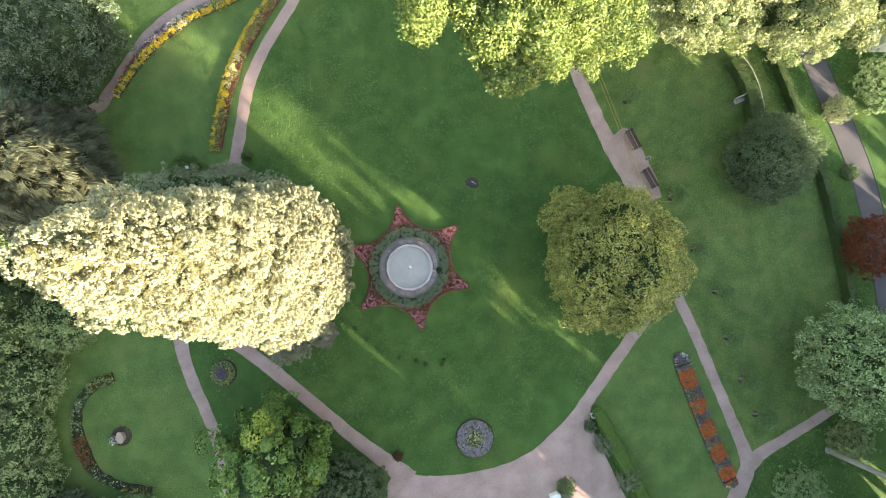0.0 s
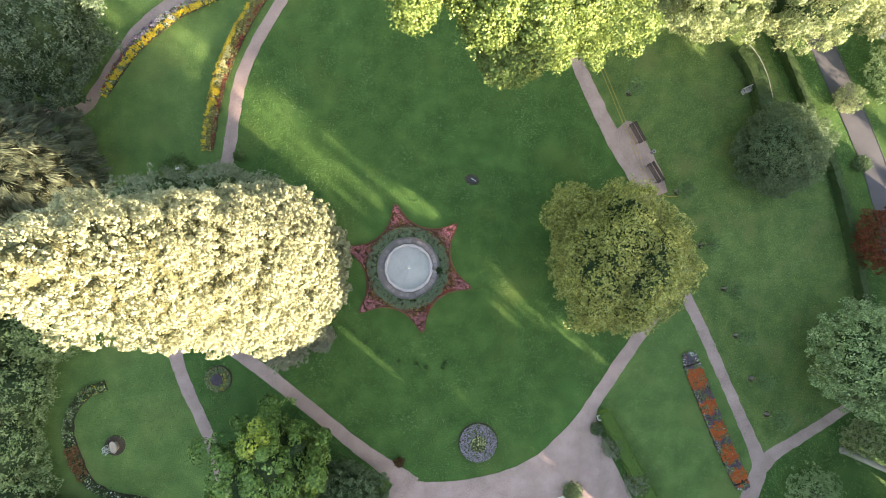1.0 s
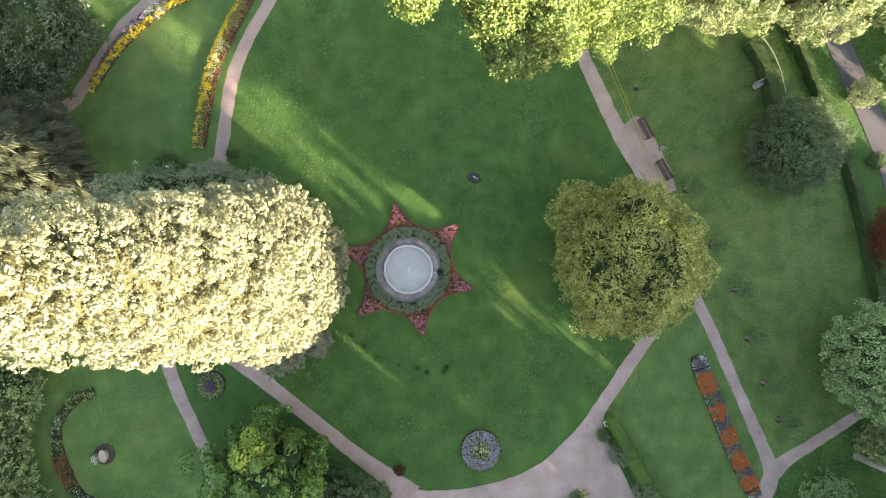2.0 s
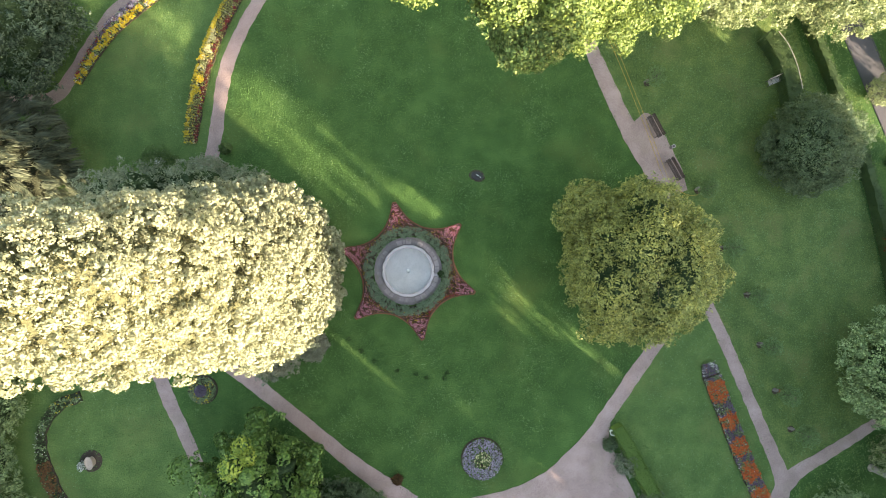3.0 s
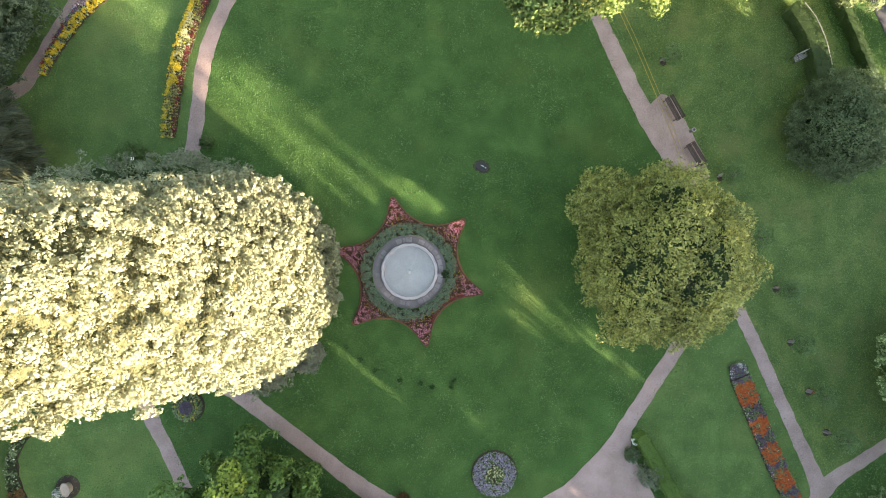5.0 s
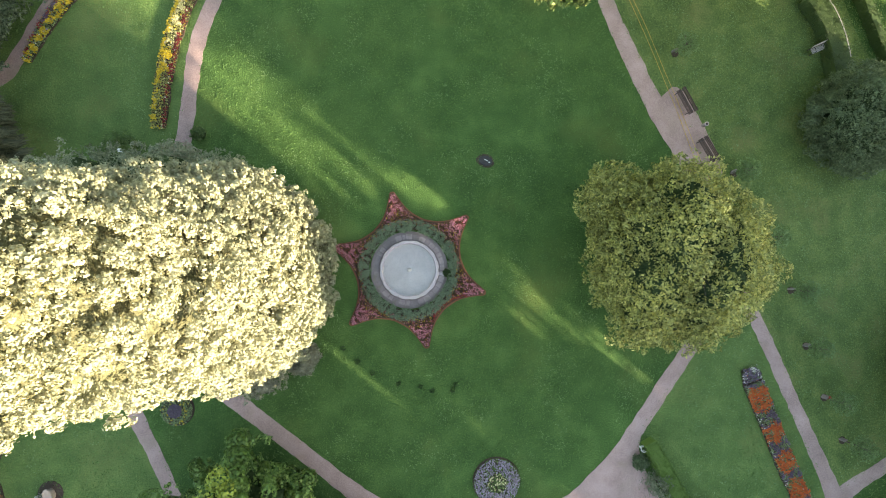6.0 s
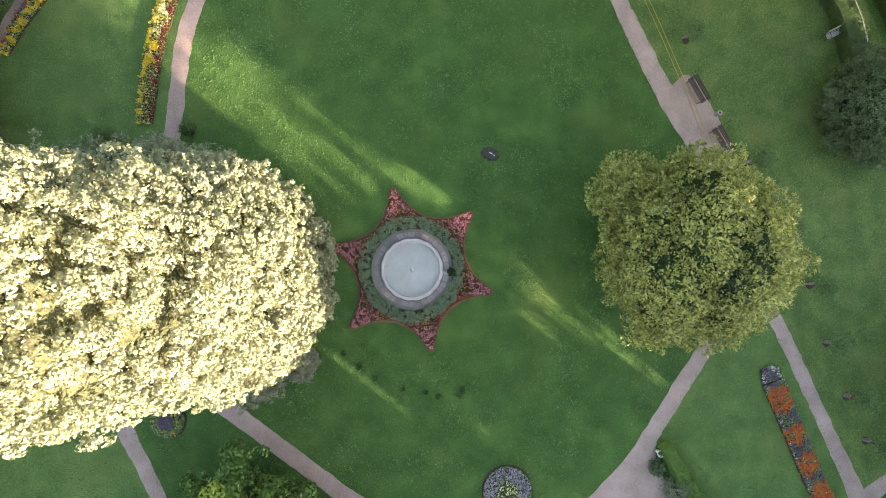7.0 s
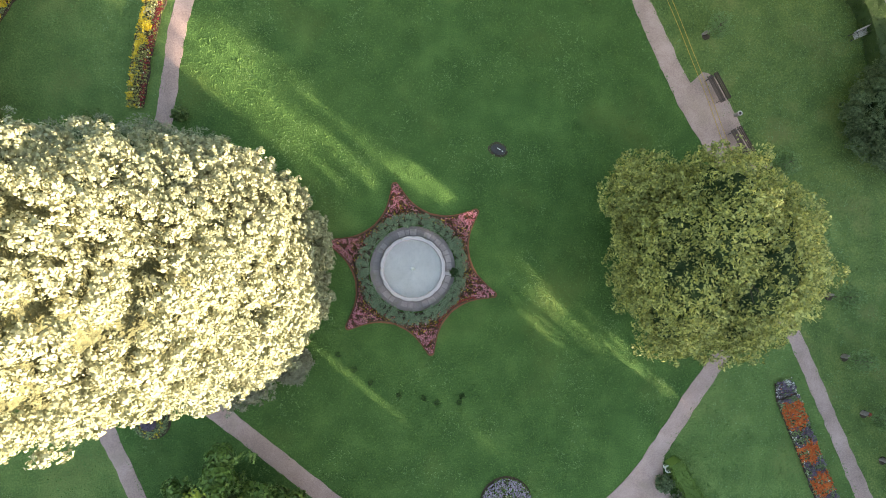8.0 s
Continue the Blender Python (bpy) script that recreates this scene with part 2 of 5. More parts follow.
def spline(points, step=0.5):
    """Points along a smooth line through the given ones (2D or wider rows)."""
    p = [np.array(q, float) for q in points]
    p = [2 * p[0] - p[1]] + p + [2 * p[-1] - p[-2]]
    out = []
    for a, b, c, d in zip(p, p[1:], p[2:], p[3:]):
        n = max(2, int(np.linalg.norm((c - b)[:2]) / step))
        for i in range(n):
            t = i / n
            out.append(0.5 * (2 * b + (c - a) * t + (2 * a - 5 * b + 4 * c - d) * t * t + (3 * b - a - 3 * c + d) * t ** 3))
    out.append(p[-2])
    return np.array(out)


def ribbon(points, z, rough=0.06, step=0.3, foot=0.1):
    """A slab along points (x, y, width) with uneven edges; its top at z."""
    line = spline(points, step)
    d = np.gradient(line[:, :2], axis=0)
    d /= np.linalg.norm(d, axis=1)[:, None] + 1e-9
    nrm = np.stack([-d[:, 1], d[:, 0]], 1)
    verts, faces = [], []
    for i, (x, y, w) in enumerate(line):
        l = w / 2 + rough * 2 * noise.noise((x * 1.7, y * 1.7, 3.0))
        r = w / 2 + rough * 2 * noise.noise((x * 1.7, y * 1.7, 9.0))
        a, b = np.array((x, y)) + nrm[i] * l, np.array((x, y)) - nrm[i] * r
        verts += [(*a, z - foot), (*a, z), (x, y, z + 0.012), (*b, z), (*b, z - foot)]
        if i:
            k = 5 * i
            faces += [(k + j, k + j + 1, k - 5 + j + 1, k - 5 + j) for j in range(4)]
    e = len(verts) - 5
    faces += [(0, 1, 2, 3, 4), (e + 4, e + 3, e + 2, e + 1, e)]
    return Build().add(verts, faces)


rng = np.random.default_rng(7)


def unit(v):
    return v / (np.linalg.norm(v, axis=-1, keepdims=True) + 1e-9)


def leaves(at, out, length, width, spread=0.8, droop=0.0, fold=0.25):
    """Leaf quads at points, facing roughly along out: a pointed blade, folded at its middle."""
    n = len(at)
    normal = unit(out + spread * rng.normal(size=(n, 3)))
    side = unit(np.cross(normal, rng.normal(size=(n, 3))))
    ahead = np.cross(normal, side)
    ahead[:, 2] -= droop
    ahead = unit(ahead)
    side = unit(np.cross(ahead, normal))
    k = rng.uniform(0.6, 1.25, (n, 1))
    l, w = length * k, width * k
    return np.stack([at - ahead * l * 0.5, at + side * w * 0.5 - normal * w * fold, at + ahead * l * 0.5 - normal * l * 0.12, at - side * w * 0.5 - normal * w * fold], 1)


def tufts(centres, out, radius, per, length, width, spread=0.7, droop=0.0, flat=1.0):
    """Leaf clumps: per leaves spread over the outer half of a small ball round each centre."""
    n = len(centres)
    c, o = np.repeat(centres, per, 0), np.repeat(out, per, 0)
    d = unit(rng.normal(size=(n * per, 3)) + 0.9 * o)
    rad = np.repeat(radius * rng.uniform(0.7, 1.3, (n, 1)), per, 0) * rng.uniform(0.45, 1.0, (n * per, 1))
    p = c + d * rad * np.array((1, 1, flat))
    return leaves(p, d, length, width, spread, droop)


def boughs(centres, out, size, per, radius, count, length, width, spread=0.7, droop=0.0):
    """Leaf clumps gathered into larger rounded masses, with gaps between them."""
    n = len(centres)
    c, o = np.repeat(centres, per, 0), np.repeat(out, per, 0)
    d = unit(0.75 * rng.normal(size=(n * per, 3)) + o)
    big = np.repeat(size * rng.uniform(0.65, 1.3, (n, 1)), per, 0)
    outer = tufts(c + d * big * rng.uniform(0.7, 1.0, (n * per, 1)), unit(d + 0.4 * o), radius, count, length, width, spread, droop)
    k = max(4, int(per * count * 0.2))
    c, o = np.repeat(centres, k, 0), np.repeat(out, k, 0)
    flat = unit(np.cross(o, rng.normal(size=o.shape))) * np.sqrt(rng.random((n * k, 1))) * 1.15
    under = leaves(c + size * (flat - rng.uniform(0.05, 0.5, (n * k, 1)) * o), o, length * 1.2, width * 1.3, 0.6, droop)
    return np.concatenate([outer, under])


def puffs(centres, out, radius, per, length, width, spread=0.3, size=0.35):
    """Dense rounded clumps: leaves lie like scales on the outer side of small balls."""
    n = len(centres)
    c, o = np.repeat(centres, per, 0), np.repeat(out, per, 0)
    d = unit(unit(rng.normal(size=(n * per, 3))) + 0.55 * o)
    rad = np.repeat(radius * rng.uniform(1 - size, 1 + size, (n, 1)), per, 0) * rng.uniform(0.8, 1.05, (n * per, 1))
    return leaves(c + d * rad, d, length, width, spread)


def fronds(centres, out, size, per, length, width):
    """Long drooping sprays that hang outward from each centre."""
    n = len(centres) * per
    c, o = np.repeat(centres, per, 0), np.repeat(out, per, 0)
    flat = o * np.array((1, 1, 0.0))
    sway = np.repeat(rng.normal(size=(len(centres), 3)) * np.array((0.4, 0.4, 0.3)), per, 0)
    ahead = unit(unit(flat) + np.array((0, 0, -0.3)) + sway + 0.16 * rng.normal(size=(n, 3)))
    at = c + size * rng.normal(size=(n, 3)) * np.array((0.5, 0.5, 0.3))
    side = unit(np.cross(ahead, np.array((0, 0, 1.0)) + 0.4 * rng.normal(size=(n, 3))))
    k = rng.uniform(0.5, 1.3, (n, 1))
    mid = at + ahead * length * k * 0.5 + np.array((0, 0, 0.05))
    return np.stack([at, mid + side * width * k * 0.5, at + ahead * length * k + np.array((0, 0, -0.12)) * k, mid - side * width * k * 0.5], 1)


def lumps(d, seed, scale):
    """Uneven factor over directions, about 0."""
    return np.array([noise.noise((x * scale + seed, y * scale - seed, z * scale + 2 * seed)) for x, y, z in d])


def dome(n, base, rx, ry, low, high, seed=0.0, lump=0.25, scale=2.2, depth=0.35, belly=0.4):
    """Points in the outer layer of a rounded crown: centre base (x, y), radii, from low to high; belly: where it is widest."""
    i = np.arange(n)
    h = 1 - 2 * (i + 0.5) / n
    w = i * 2.399963 + seed
    d = unit(np.stack([np.sqrt(1 - h * h) * np.cos(w), np.sqrt(1 - h * h) * np.sin(w), h], 1) + rng.normal(size=(n, 3)) * 0.9 / math.sqrt(n))
    mid = low + belly * (high - low)
    k = (1 + lump * lumps(d, seed, scale)) * (1 - depth * rng.random(n) ** 2)
    z = np.where(d[:, 2] > 0, d[:, 2] * (high - mid), d[:, 2] * (mid - low))
    p = np.stack([base[0] + d[:, 0] * rx * k, base[1] + d[:, 1] * ry * k, mid + z * k], 1)
    o = unit(np.stack([d[:, 0] / rx, d[:, 1] / ry, d[:, 2] / (high - mid)], 1))
    return p, o


def column(n, base, profile, seed=0.0, lump=0.12, depth=0.2, bulge=0.0):
    """Points in the outer layer of a tall crown whose radius over height is given as (z, r) pairs."""
    zs, rs = np.array([q[0] for q in profile]), np.array([q[1] for q in profile])
    zz = np.linspace(zs[0], zs[-1], 400)
    rr = np.interp(zz, zs, rs)
    cum = np.cumsum(rr + 0.15)
    z = np.interp((np.arange(n) + rng.random(n)) / n * cum[-1], cum, zz)
    w = np.arange(n) * 2.399963 + rng.normal(0, 0.08, n)
    d = np.stack([np.cos(w), np.sin(w), z / 7], 1)
    k = 1 + lump * lumps(d, seed, 1.6) + 0.5 * lump * lumps(d, seed + 5, 4.5)
    r = np.interp(z, zs, rs) * k
    near = np.stack([r * np.cos(w), r * np.sin(w), z], 1)
    r = (r + bulge * lumps(near, seed, 0.8)) * (1 - depth * rng.random(n) ** 2)
    slope = np.interp(z, zz, -np.gradient(rr, zz))
    o = unit(np.stack([np.cos(w), np.sin(w), slope + 0.25], 1))
    return np.stack([base[0] + r * np.cos(w), base[1] + r * np.sin(w), z], 1), o


def skeleton(base, height, girth, reach, count, seed, start=0.35, lean=(0, 0)):
    """Trunk with a flared foot, and limbs, as two Builds."""
    r = random.Random(seed)
    top = Vector((base[0] + lean[0], base[1] + lean[1], height))
    foot = Vector((base[0], base[1], -0.15))
    along = [foot.lerp(top, t) + Vector((r.uniform(-1, 1), r.uniform(-1, 1), 0)) * girth * 0.3 * (0 < t < 1) for t in (0, 0.03, 0.12, 0.3, 0.5, 0.7, 0.85, 1)]
    trunk = Build().tube(along, [girth * k for k in (1.5, 1.25, 1.0, 0.85, 0.65, 0.42, 0.22, 0.05)], 10)
    limbs = []
    for i in range(count):
        limb = Build()
        t = start + (0.92 - start) * (i + r.random()) / count
        p = foot.lerp(top, t)
        w = i * 2.4 + r.uniform(-0.4, 0.4)
        far = reach * r.uniform(0.6, 0.95) * (1.15 - 0.7 * t)
        rise = far * r.uniform(0.25, 0.7)
        tip = p + Vector((math.cos(w) * far, math.sin(w) * far, rise))
        mid = p.lerp(tip, 0.5) + Vector((0, 0, -0.08 * far))
        g = girth * (0.5 - 0.35 * t)
        limb.tube([p, mid, tip], [g, g * 0.6, g * 0.15], 6)
        for s in (-1, 1):
            side = mid + Vector((math.cos(w + s * 0.8), math.sin(w + s * 0.8), 0.5)) * far * 0.4
            limb.tube([mid, side], [g * 0.5, g * 0.12], 5)
        limbs.append(limb)
    return [trunk] + limbs


def tree(name, base, label, leaf, crowns, trunk=None, bark=None, group=""):
    """A tree or shrub: an Empty at its foot with trunk, limbs and crown. crowns: arrays of leaf quads."""
    ob = thing(name, (*base, 0), label, "shrub" if "shrub" in name or "bush" in name else "tree", group)
    shift = np.array((*base, 0))
    if trunk:
        for key, b in zip(["trunk"] + ["limb"] * len(trunk), trunk):
            b.v = [(x - base[0], y - base[1], z) for x, y, z in b.v]
            part(key, b, bark or BARK, ob, smooth=True)
    part("crown", quads("crown", np.concatenate(crowns) - shift, leaf), leaf, ob)
    return ob


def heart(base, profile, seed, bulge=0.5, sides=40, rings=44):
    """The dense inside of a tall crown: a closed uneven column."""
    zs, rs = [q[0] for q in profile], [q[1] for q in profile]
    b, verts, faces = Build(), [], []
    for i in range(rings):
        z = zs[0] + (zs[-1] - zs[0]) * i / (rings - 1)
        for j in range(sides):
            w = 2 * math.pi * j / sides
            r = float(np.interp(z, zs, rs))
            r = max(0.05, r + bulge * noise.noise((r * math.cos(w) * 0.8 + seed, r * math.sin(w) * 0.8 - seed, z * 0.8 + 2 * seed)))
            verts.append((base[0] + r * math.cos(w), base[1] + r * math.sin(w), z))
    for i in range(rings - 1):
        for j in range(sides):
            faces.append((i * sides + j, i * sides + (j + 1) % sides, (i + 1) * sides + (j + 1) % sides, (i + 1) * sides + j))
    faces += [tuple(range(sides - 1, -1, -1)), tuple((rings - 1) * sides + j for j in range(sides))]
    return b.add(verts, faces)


# Closed shell of inner twigs, darkened to paint the shade between boughs.
HEART = surface("inner_twig_shade", [(0.3, (0.02, 0.035, 0.01625)), (0.5, (0.03875, 0.0625, 0.0275)), (0.7, (0.0725, 0.1038, 0.0475))], rough=0.95, fine=7, coarse=1.5, bump=1.0, depth=0.15, gloss=0.05)

# Cypress inner twigs, with gap shade painted into the dark colour.
CYPRESS_HEART = surface("cypress_twig_shade", [(0.3, (0.016, 0.018, 0.011)), (0.5, (0.03, 0.033, 0.02)), (0.7, (0.055, 0.058, 0.036))], rough=0.95, fine=7, coarse=1.5, bump=1.0, depth=0.15, gloss=0.05)
# Gold tree's inner shell; the shade between its boughs is painted in.
GOLD_HEART = surface("inner_gold_shade", [(0.3, (0.045, 0.046, 0.025)), (0.5, (0.085, 0.088, 0.048)), (0.7, (0.14, 0.142, 0.08))], rough=0.95, fine=8, coarse=1.5, bump=1.0, depth=0.2, gloss=0.05)


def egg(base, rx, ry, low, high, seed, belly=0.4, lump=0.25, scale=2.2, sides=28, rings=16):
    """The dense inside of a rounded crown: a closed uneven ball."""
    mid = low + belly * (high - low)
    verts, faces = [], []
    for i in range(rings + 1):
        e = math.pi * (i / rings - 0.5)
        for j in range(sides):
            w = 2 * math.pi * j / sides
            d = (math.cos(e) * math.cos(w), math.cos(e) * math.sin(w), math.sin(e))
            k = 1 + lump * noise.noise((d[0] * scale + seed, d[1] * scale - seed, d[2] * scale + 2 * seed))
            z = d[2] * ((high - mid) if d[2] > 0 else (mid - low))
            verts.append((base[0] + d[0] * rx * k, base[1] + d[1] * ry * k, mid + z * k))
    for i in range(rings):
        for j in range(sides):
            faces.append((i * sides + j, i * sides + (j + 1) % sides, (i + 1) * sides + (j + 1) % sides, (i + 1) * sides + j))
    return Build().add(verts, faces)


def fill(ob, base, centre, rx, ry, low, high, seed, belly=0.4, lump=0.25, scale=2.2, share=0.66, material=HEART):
    """Puts the closed shell, darkened as gap shade, into a tree whose foot is at base."""
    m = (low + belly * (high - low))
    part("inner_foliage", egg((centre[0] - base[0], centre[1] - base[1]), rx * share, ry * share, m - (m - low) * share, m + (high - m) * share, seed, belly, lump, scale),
         material, ob, "closed shell of inner twigs, darkened as gap shade", True)


def thin(c, o, far, step=2):
    """Keeps only every second (or third) clump where far."""
    keep = ~far | (np.arange(len(c)) % step == 0)
    return c[keep], o[keep]


def leafage(name, dark, mid, light, vary=0.6):
    """Leaves of the deeper layer of a crown."""
    return surface(name, [(0.22, dark), (0.5, mid), (0.8, light)], rough=0.6, fine=3.0, coarse=0.6, mix=0.4, bump=0, island=vary, through_light=0.2, gloss=0.25, detail=3)


def clumps(ob, base, centres, out, size, per, radius, material, count=9, length=0.15, width=0.075, loose=0.35):
    """Ragged sprays of leaves that fill a bough, per to each, count leaves to a spray."""
    c, o = np.repeat(centres, per, 0), np.repeat(out, per, 0)
    n = len(c)
    d = unit(unit(rng.normal(size=(n, 3))) + 0.6 * o)
    c = c + d * size * np.repeat(rng.uniform(0.6, 1.3, (len(centres), 1)), per, 0) * rng.uniform(0.7, 1.05, (n, 1))
    c, o, d = np.repeat(c, count, 0), np.repeat(o, count, 0), np.repeat(d, count, 0)
    way = unit(unit(rng.normal(size=c.shape)) + 0.6 * d)
    p = c + way * radius * rng.uniform(0.6, 1.15, (len(c), 1))
    part("leaf_clumps", quads("leaf_clumps", leaves(p, way, length, width, loose) - np.array((*base, 0)), material), None, ob)


GOLD_MASS = leafage("golden_leafage", (0.1373, 0.1471, 0.08264), (0.2735, 0.2826, 0.1734), (0.4108, 0.4169, 0.2805), 0.25)
OLIVE_MASS = leafage("olive_leafage", (0.1261, 0.1494, 0.04476), (0.2739, 0.2919, 0.08665), (0.4632, 0.4385, 0.1344))
LIME_MASS = leafage("lime_leafage", (0.04284, 0.07976, 0.01935), (0.1105, 0.1662, 0.04841), (0.1956, 0.2633, 0.09715))
PALE_MASS = leafage("pale_leafage", (0.0833, 0.1218, 0.0468), (0.2261, 0.2801, 0.117), (0.4046, 0.4507, 0.2223))
EVERGREEN_MASS = leafage("evergreen_leafage", (0.04012, 0.06574, 0.03842), (0.1001, 0.1443, 0.08697), (0.2, 0.254, 0.1655))
SHRUB_MASS = leafage("shrub_leafage", (0.0918, 0.1459, 0.059), (0.1944, 0.2736, 0.118), (0.324, 0.4161, 0.1947))
BROAD_MASS = leafage("broad_leafage", (0.0573, 0.1188, 0.03282), (0.1432, 0.2459, 0.06839), (0.2715, 0.3843, 0.1164))
SAGE_MASS = leafage("sage_leafage", (0.115, 0.1869, 0.0759), (0.2731, 0.3737, 0.1656), (0.4888, 0.5894, 0.3174))
SHADED_LIME_MASS = leafage("shaded_lime_leafage", (0.04629, 0.08272, 0.02466), (0.1203, 0.1699, 0.05284), (0.2221, 0.2756, 0.09682))

# ---- ground, paths, road ----
ground = Build()
steps = [-2500, -600, -150, -60, -30, 0, 30, 60, 150, 600, 2500]
ground.add([(x, y, 0) for y in steps for x in steps],
           [(j * 11 + i, j * 11 + i + 1, j * 11 + i + 12, j * 11 + i + 11) for j in range(10) for i in range(10)])
structure("ground", ground, LAWN, "mown green park lawn with paler patches", "lawn")
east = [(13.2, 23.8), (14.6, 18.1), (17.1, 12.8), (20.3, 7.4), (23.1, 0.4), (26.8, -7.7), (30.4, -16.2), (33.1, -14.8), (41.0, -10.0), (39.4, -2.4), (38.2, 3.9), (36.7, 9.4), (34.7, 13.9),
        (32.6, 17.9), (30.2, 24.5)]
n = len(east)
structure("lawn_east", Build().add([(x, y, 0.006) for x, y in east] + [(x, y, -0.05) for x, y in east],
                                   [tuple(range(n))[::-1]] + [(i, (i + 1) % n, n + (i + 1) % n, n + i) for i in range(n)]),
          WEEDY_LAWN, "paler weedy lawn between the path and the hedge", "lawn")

west = [(-9.5, 26.5), (-12.1, 21.15), (-14.5, 15.5), (-15.0, 12.0), (-15.5, 8.1), (-17.3, 3.5), (-19.2, -2.0), (-19.2, -6.5), (-18.0, -10.1), (-16.7, -12.7), (-15.2, -16.5), (-14.0, -22.0),
        (-36, -24), (-38, 0), (-36, 26.5)]
n = len(west)
structure("lawn_west", Build().add([(x, y, 0.006) for x, y in west] + [(x, y, -0.05) for x, y in west],
                                   [tuple(range(n)), *((i, n + i, n + (i + 1) % n, (i + 1) % n) for i in range(n))]),
          PALE_LAWN, "lighter mown lawn west of the path", "lawn")

south_east = [(16.6, -11.4), (18.4, -8.2), (20.7, -5.0), (23.2, -1.8), (24.1, -2.5), (26.7, -8.0), (30.1, -16.3), (28.6, -21.0), (20.6, -21.0)]
n = len(south_east)
structure("lawn_south_east", Build().add([(x, y, 0.006) for x, y in south_east] + [(x, y, -0.05) for x, y in south_east],
                                         [tuple(range(n))[::-1]] + [(i, (i + 1) % n, n + (i + 1) % n, n + i) for i in range(n)]),
          PALE_LAWN, "lighter mown lawn between the two paths", "lawn")


def path(name, points, z, label="narrow pinkish-grey gravel path across the lawn", rough=0.05):
    return structure(name, ribbon(points, z, rough), GRAVEL, label, "path")


path("path_north", [(-9.6, 26.0, 0.95), (-10.97, 23.3, 0.95), (-12.1, 21.15, 0.98), (-13.41, 18.6, 1.0), (-14.5, 15.5, 1.05), (-15.0, 12.0, 1.05),
                    (-15.5, 8.1, 1.05), (-17.3, 3.5, 1.1), (-19.2, -2.0, 1.1), (-19.2, -6.5, 1.15), (-18.0, -10.1, 1.0), (-16.7, -12.7, 0.95), (-15.2, -16.5, 0.95),
                    (-14.0, -22.0, 0.95)], 0.020)
path("path_south_west", [(-18.6, -5.0, 1.1), (-15.0, -6.6, 1.1), (-11.6, -8.9, 1.1), (-9.35, -10.65, 1.1), (-5.85, -13.4, 1.1), (-3.3, -15.35, 1.2),
                         (-0.7, -17.2, 1.5), (0.5, -18.2, 2.0)], 0.026)
path("path_north_west", [(-17.5, 23.8, 0.9), (-19.9, 22.5, 0.95), (-22.0, 20.85, 0.95), (-23.5, 19.1, 0.95), (-24.8, 16.9, 1.0), (-26.0, 14.7, 1.0),
                         (-27.2, 12.9, 1.05), (-29.0, 12.4, 1.1), (-32, 12.5, 1.1)], 0.020)
path("path_north_east", [(12.4, 23.5, 1.2), (14.5, 18.1, 1.15), (15.65, 15.6, 1.25), (17.0, 12.8, 1.35), (18.6, 10.0, 1.45), (20.2, 7.4, 1.45),
                         (21.8, 3.4, 1.3), (23.0, 0.4, 1.1), (24.0, -2.0, 1.0), (25.15, -4.25, 0.98), (26.7, -7.7, 0.98), (28.5, -11.8, 1.0),
                         (30.3, -16.0, 1.25), (29.9, -18.2, 1.5), (28.6, -21.0, 1.5)], 0.020)
path("path_east_fork", [(23.3, -1.0, 1.05), (20.6, -4.6, 1.08), (18.36, -7.7, 1.1), (17.06, -9.58, 1.1), (15.9, -11.25, 1.12), (14.9, -12.8, 1.15)], 0.026)
path("path_south_east", [(30.2, -17.2, 1.3), (31.5, -15.75, 1.2), (33.05, -14.8, 1.0), (36.3, -12.9, 0.9), (40.0, -10.6, 0.9)], 0.026)
path("bench_bay", [(18.35, 12.75, 1.2), (18.7, 12.3, 2.2), (19.65, 10.6, 2.3), (20.75, 8.5, 2.3), (21.6, 6.6, 2.0)], 0.032, "gravel bay widening the path in front of the benches")

# the wide gravel place south of the lawn
plaza = Build()
edge = [tuple(q) for q in spline([(16.4, -11.1), (16.15, -12.4), (16.3, -13.5), (17.0, -14.85), (18.3, -17.4), (19.9, -20.5)], 0.4)] + [(22, -30), (-8, -30), (-2.2, -19.8)] + \
       [tuple(q) for q in spline([(-0.9, -17.9), (0.4, -17.55), (1.6, -17.75), (4.1, -17.7), (8.1, -16.95), (11.1, -15.55), (13.2, -13.65), (14.5, -12.25), (15.3, -11.15)], 0.4)]
edge = [(x + 0.08 * noise.noise((x * 1.5, y * 1.5, 4)), y + 0.08 * noise.noise((x * 1.5, y * 1.5, 8))) for x, y in edge]
n = len(edge)
plaza.add([(x, y, 0.034) for x, y in edge] + [(x, y, -0.08) for x, y in edge],
          [tuple(range(n))[::-1]] + [(i, (i + 1) % n, n + (i + 1) % n, n + i) for i in range(n)])
structure("gravel_place", plaza, GRAVEL, "wide pinkish-grey gravel place at the lawn's edge", "gravel")
structure("road", ribbon([(34.6, 25.5, 2.1), (37.2, 19.7, 2.1), (38.5, 16.7, 2.1), (40.3, 12.6, 2.1), (41.8, 8.4, 2.1), (43.2, 2.0, 2.1), (44.3, -6.0, 2.1), (45.6, -16, 2.1)], 0.02, 0.02), ASPHALT, "grey asphalt drive beyond the hedge", "road")
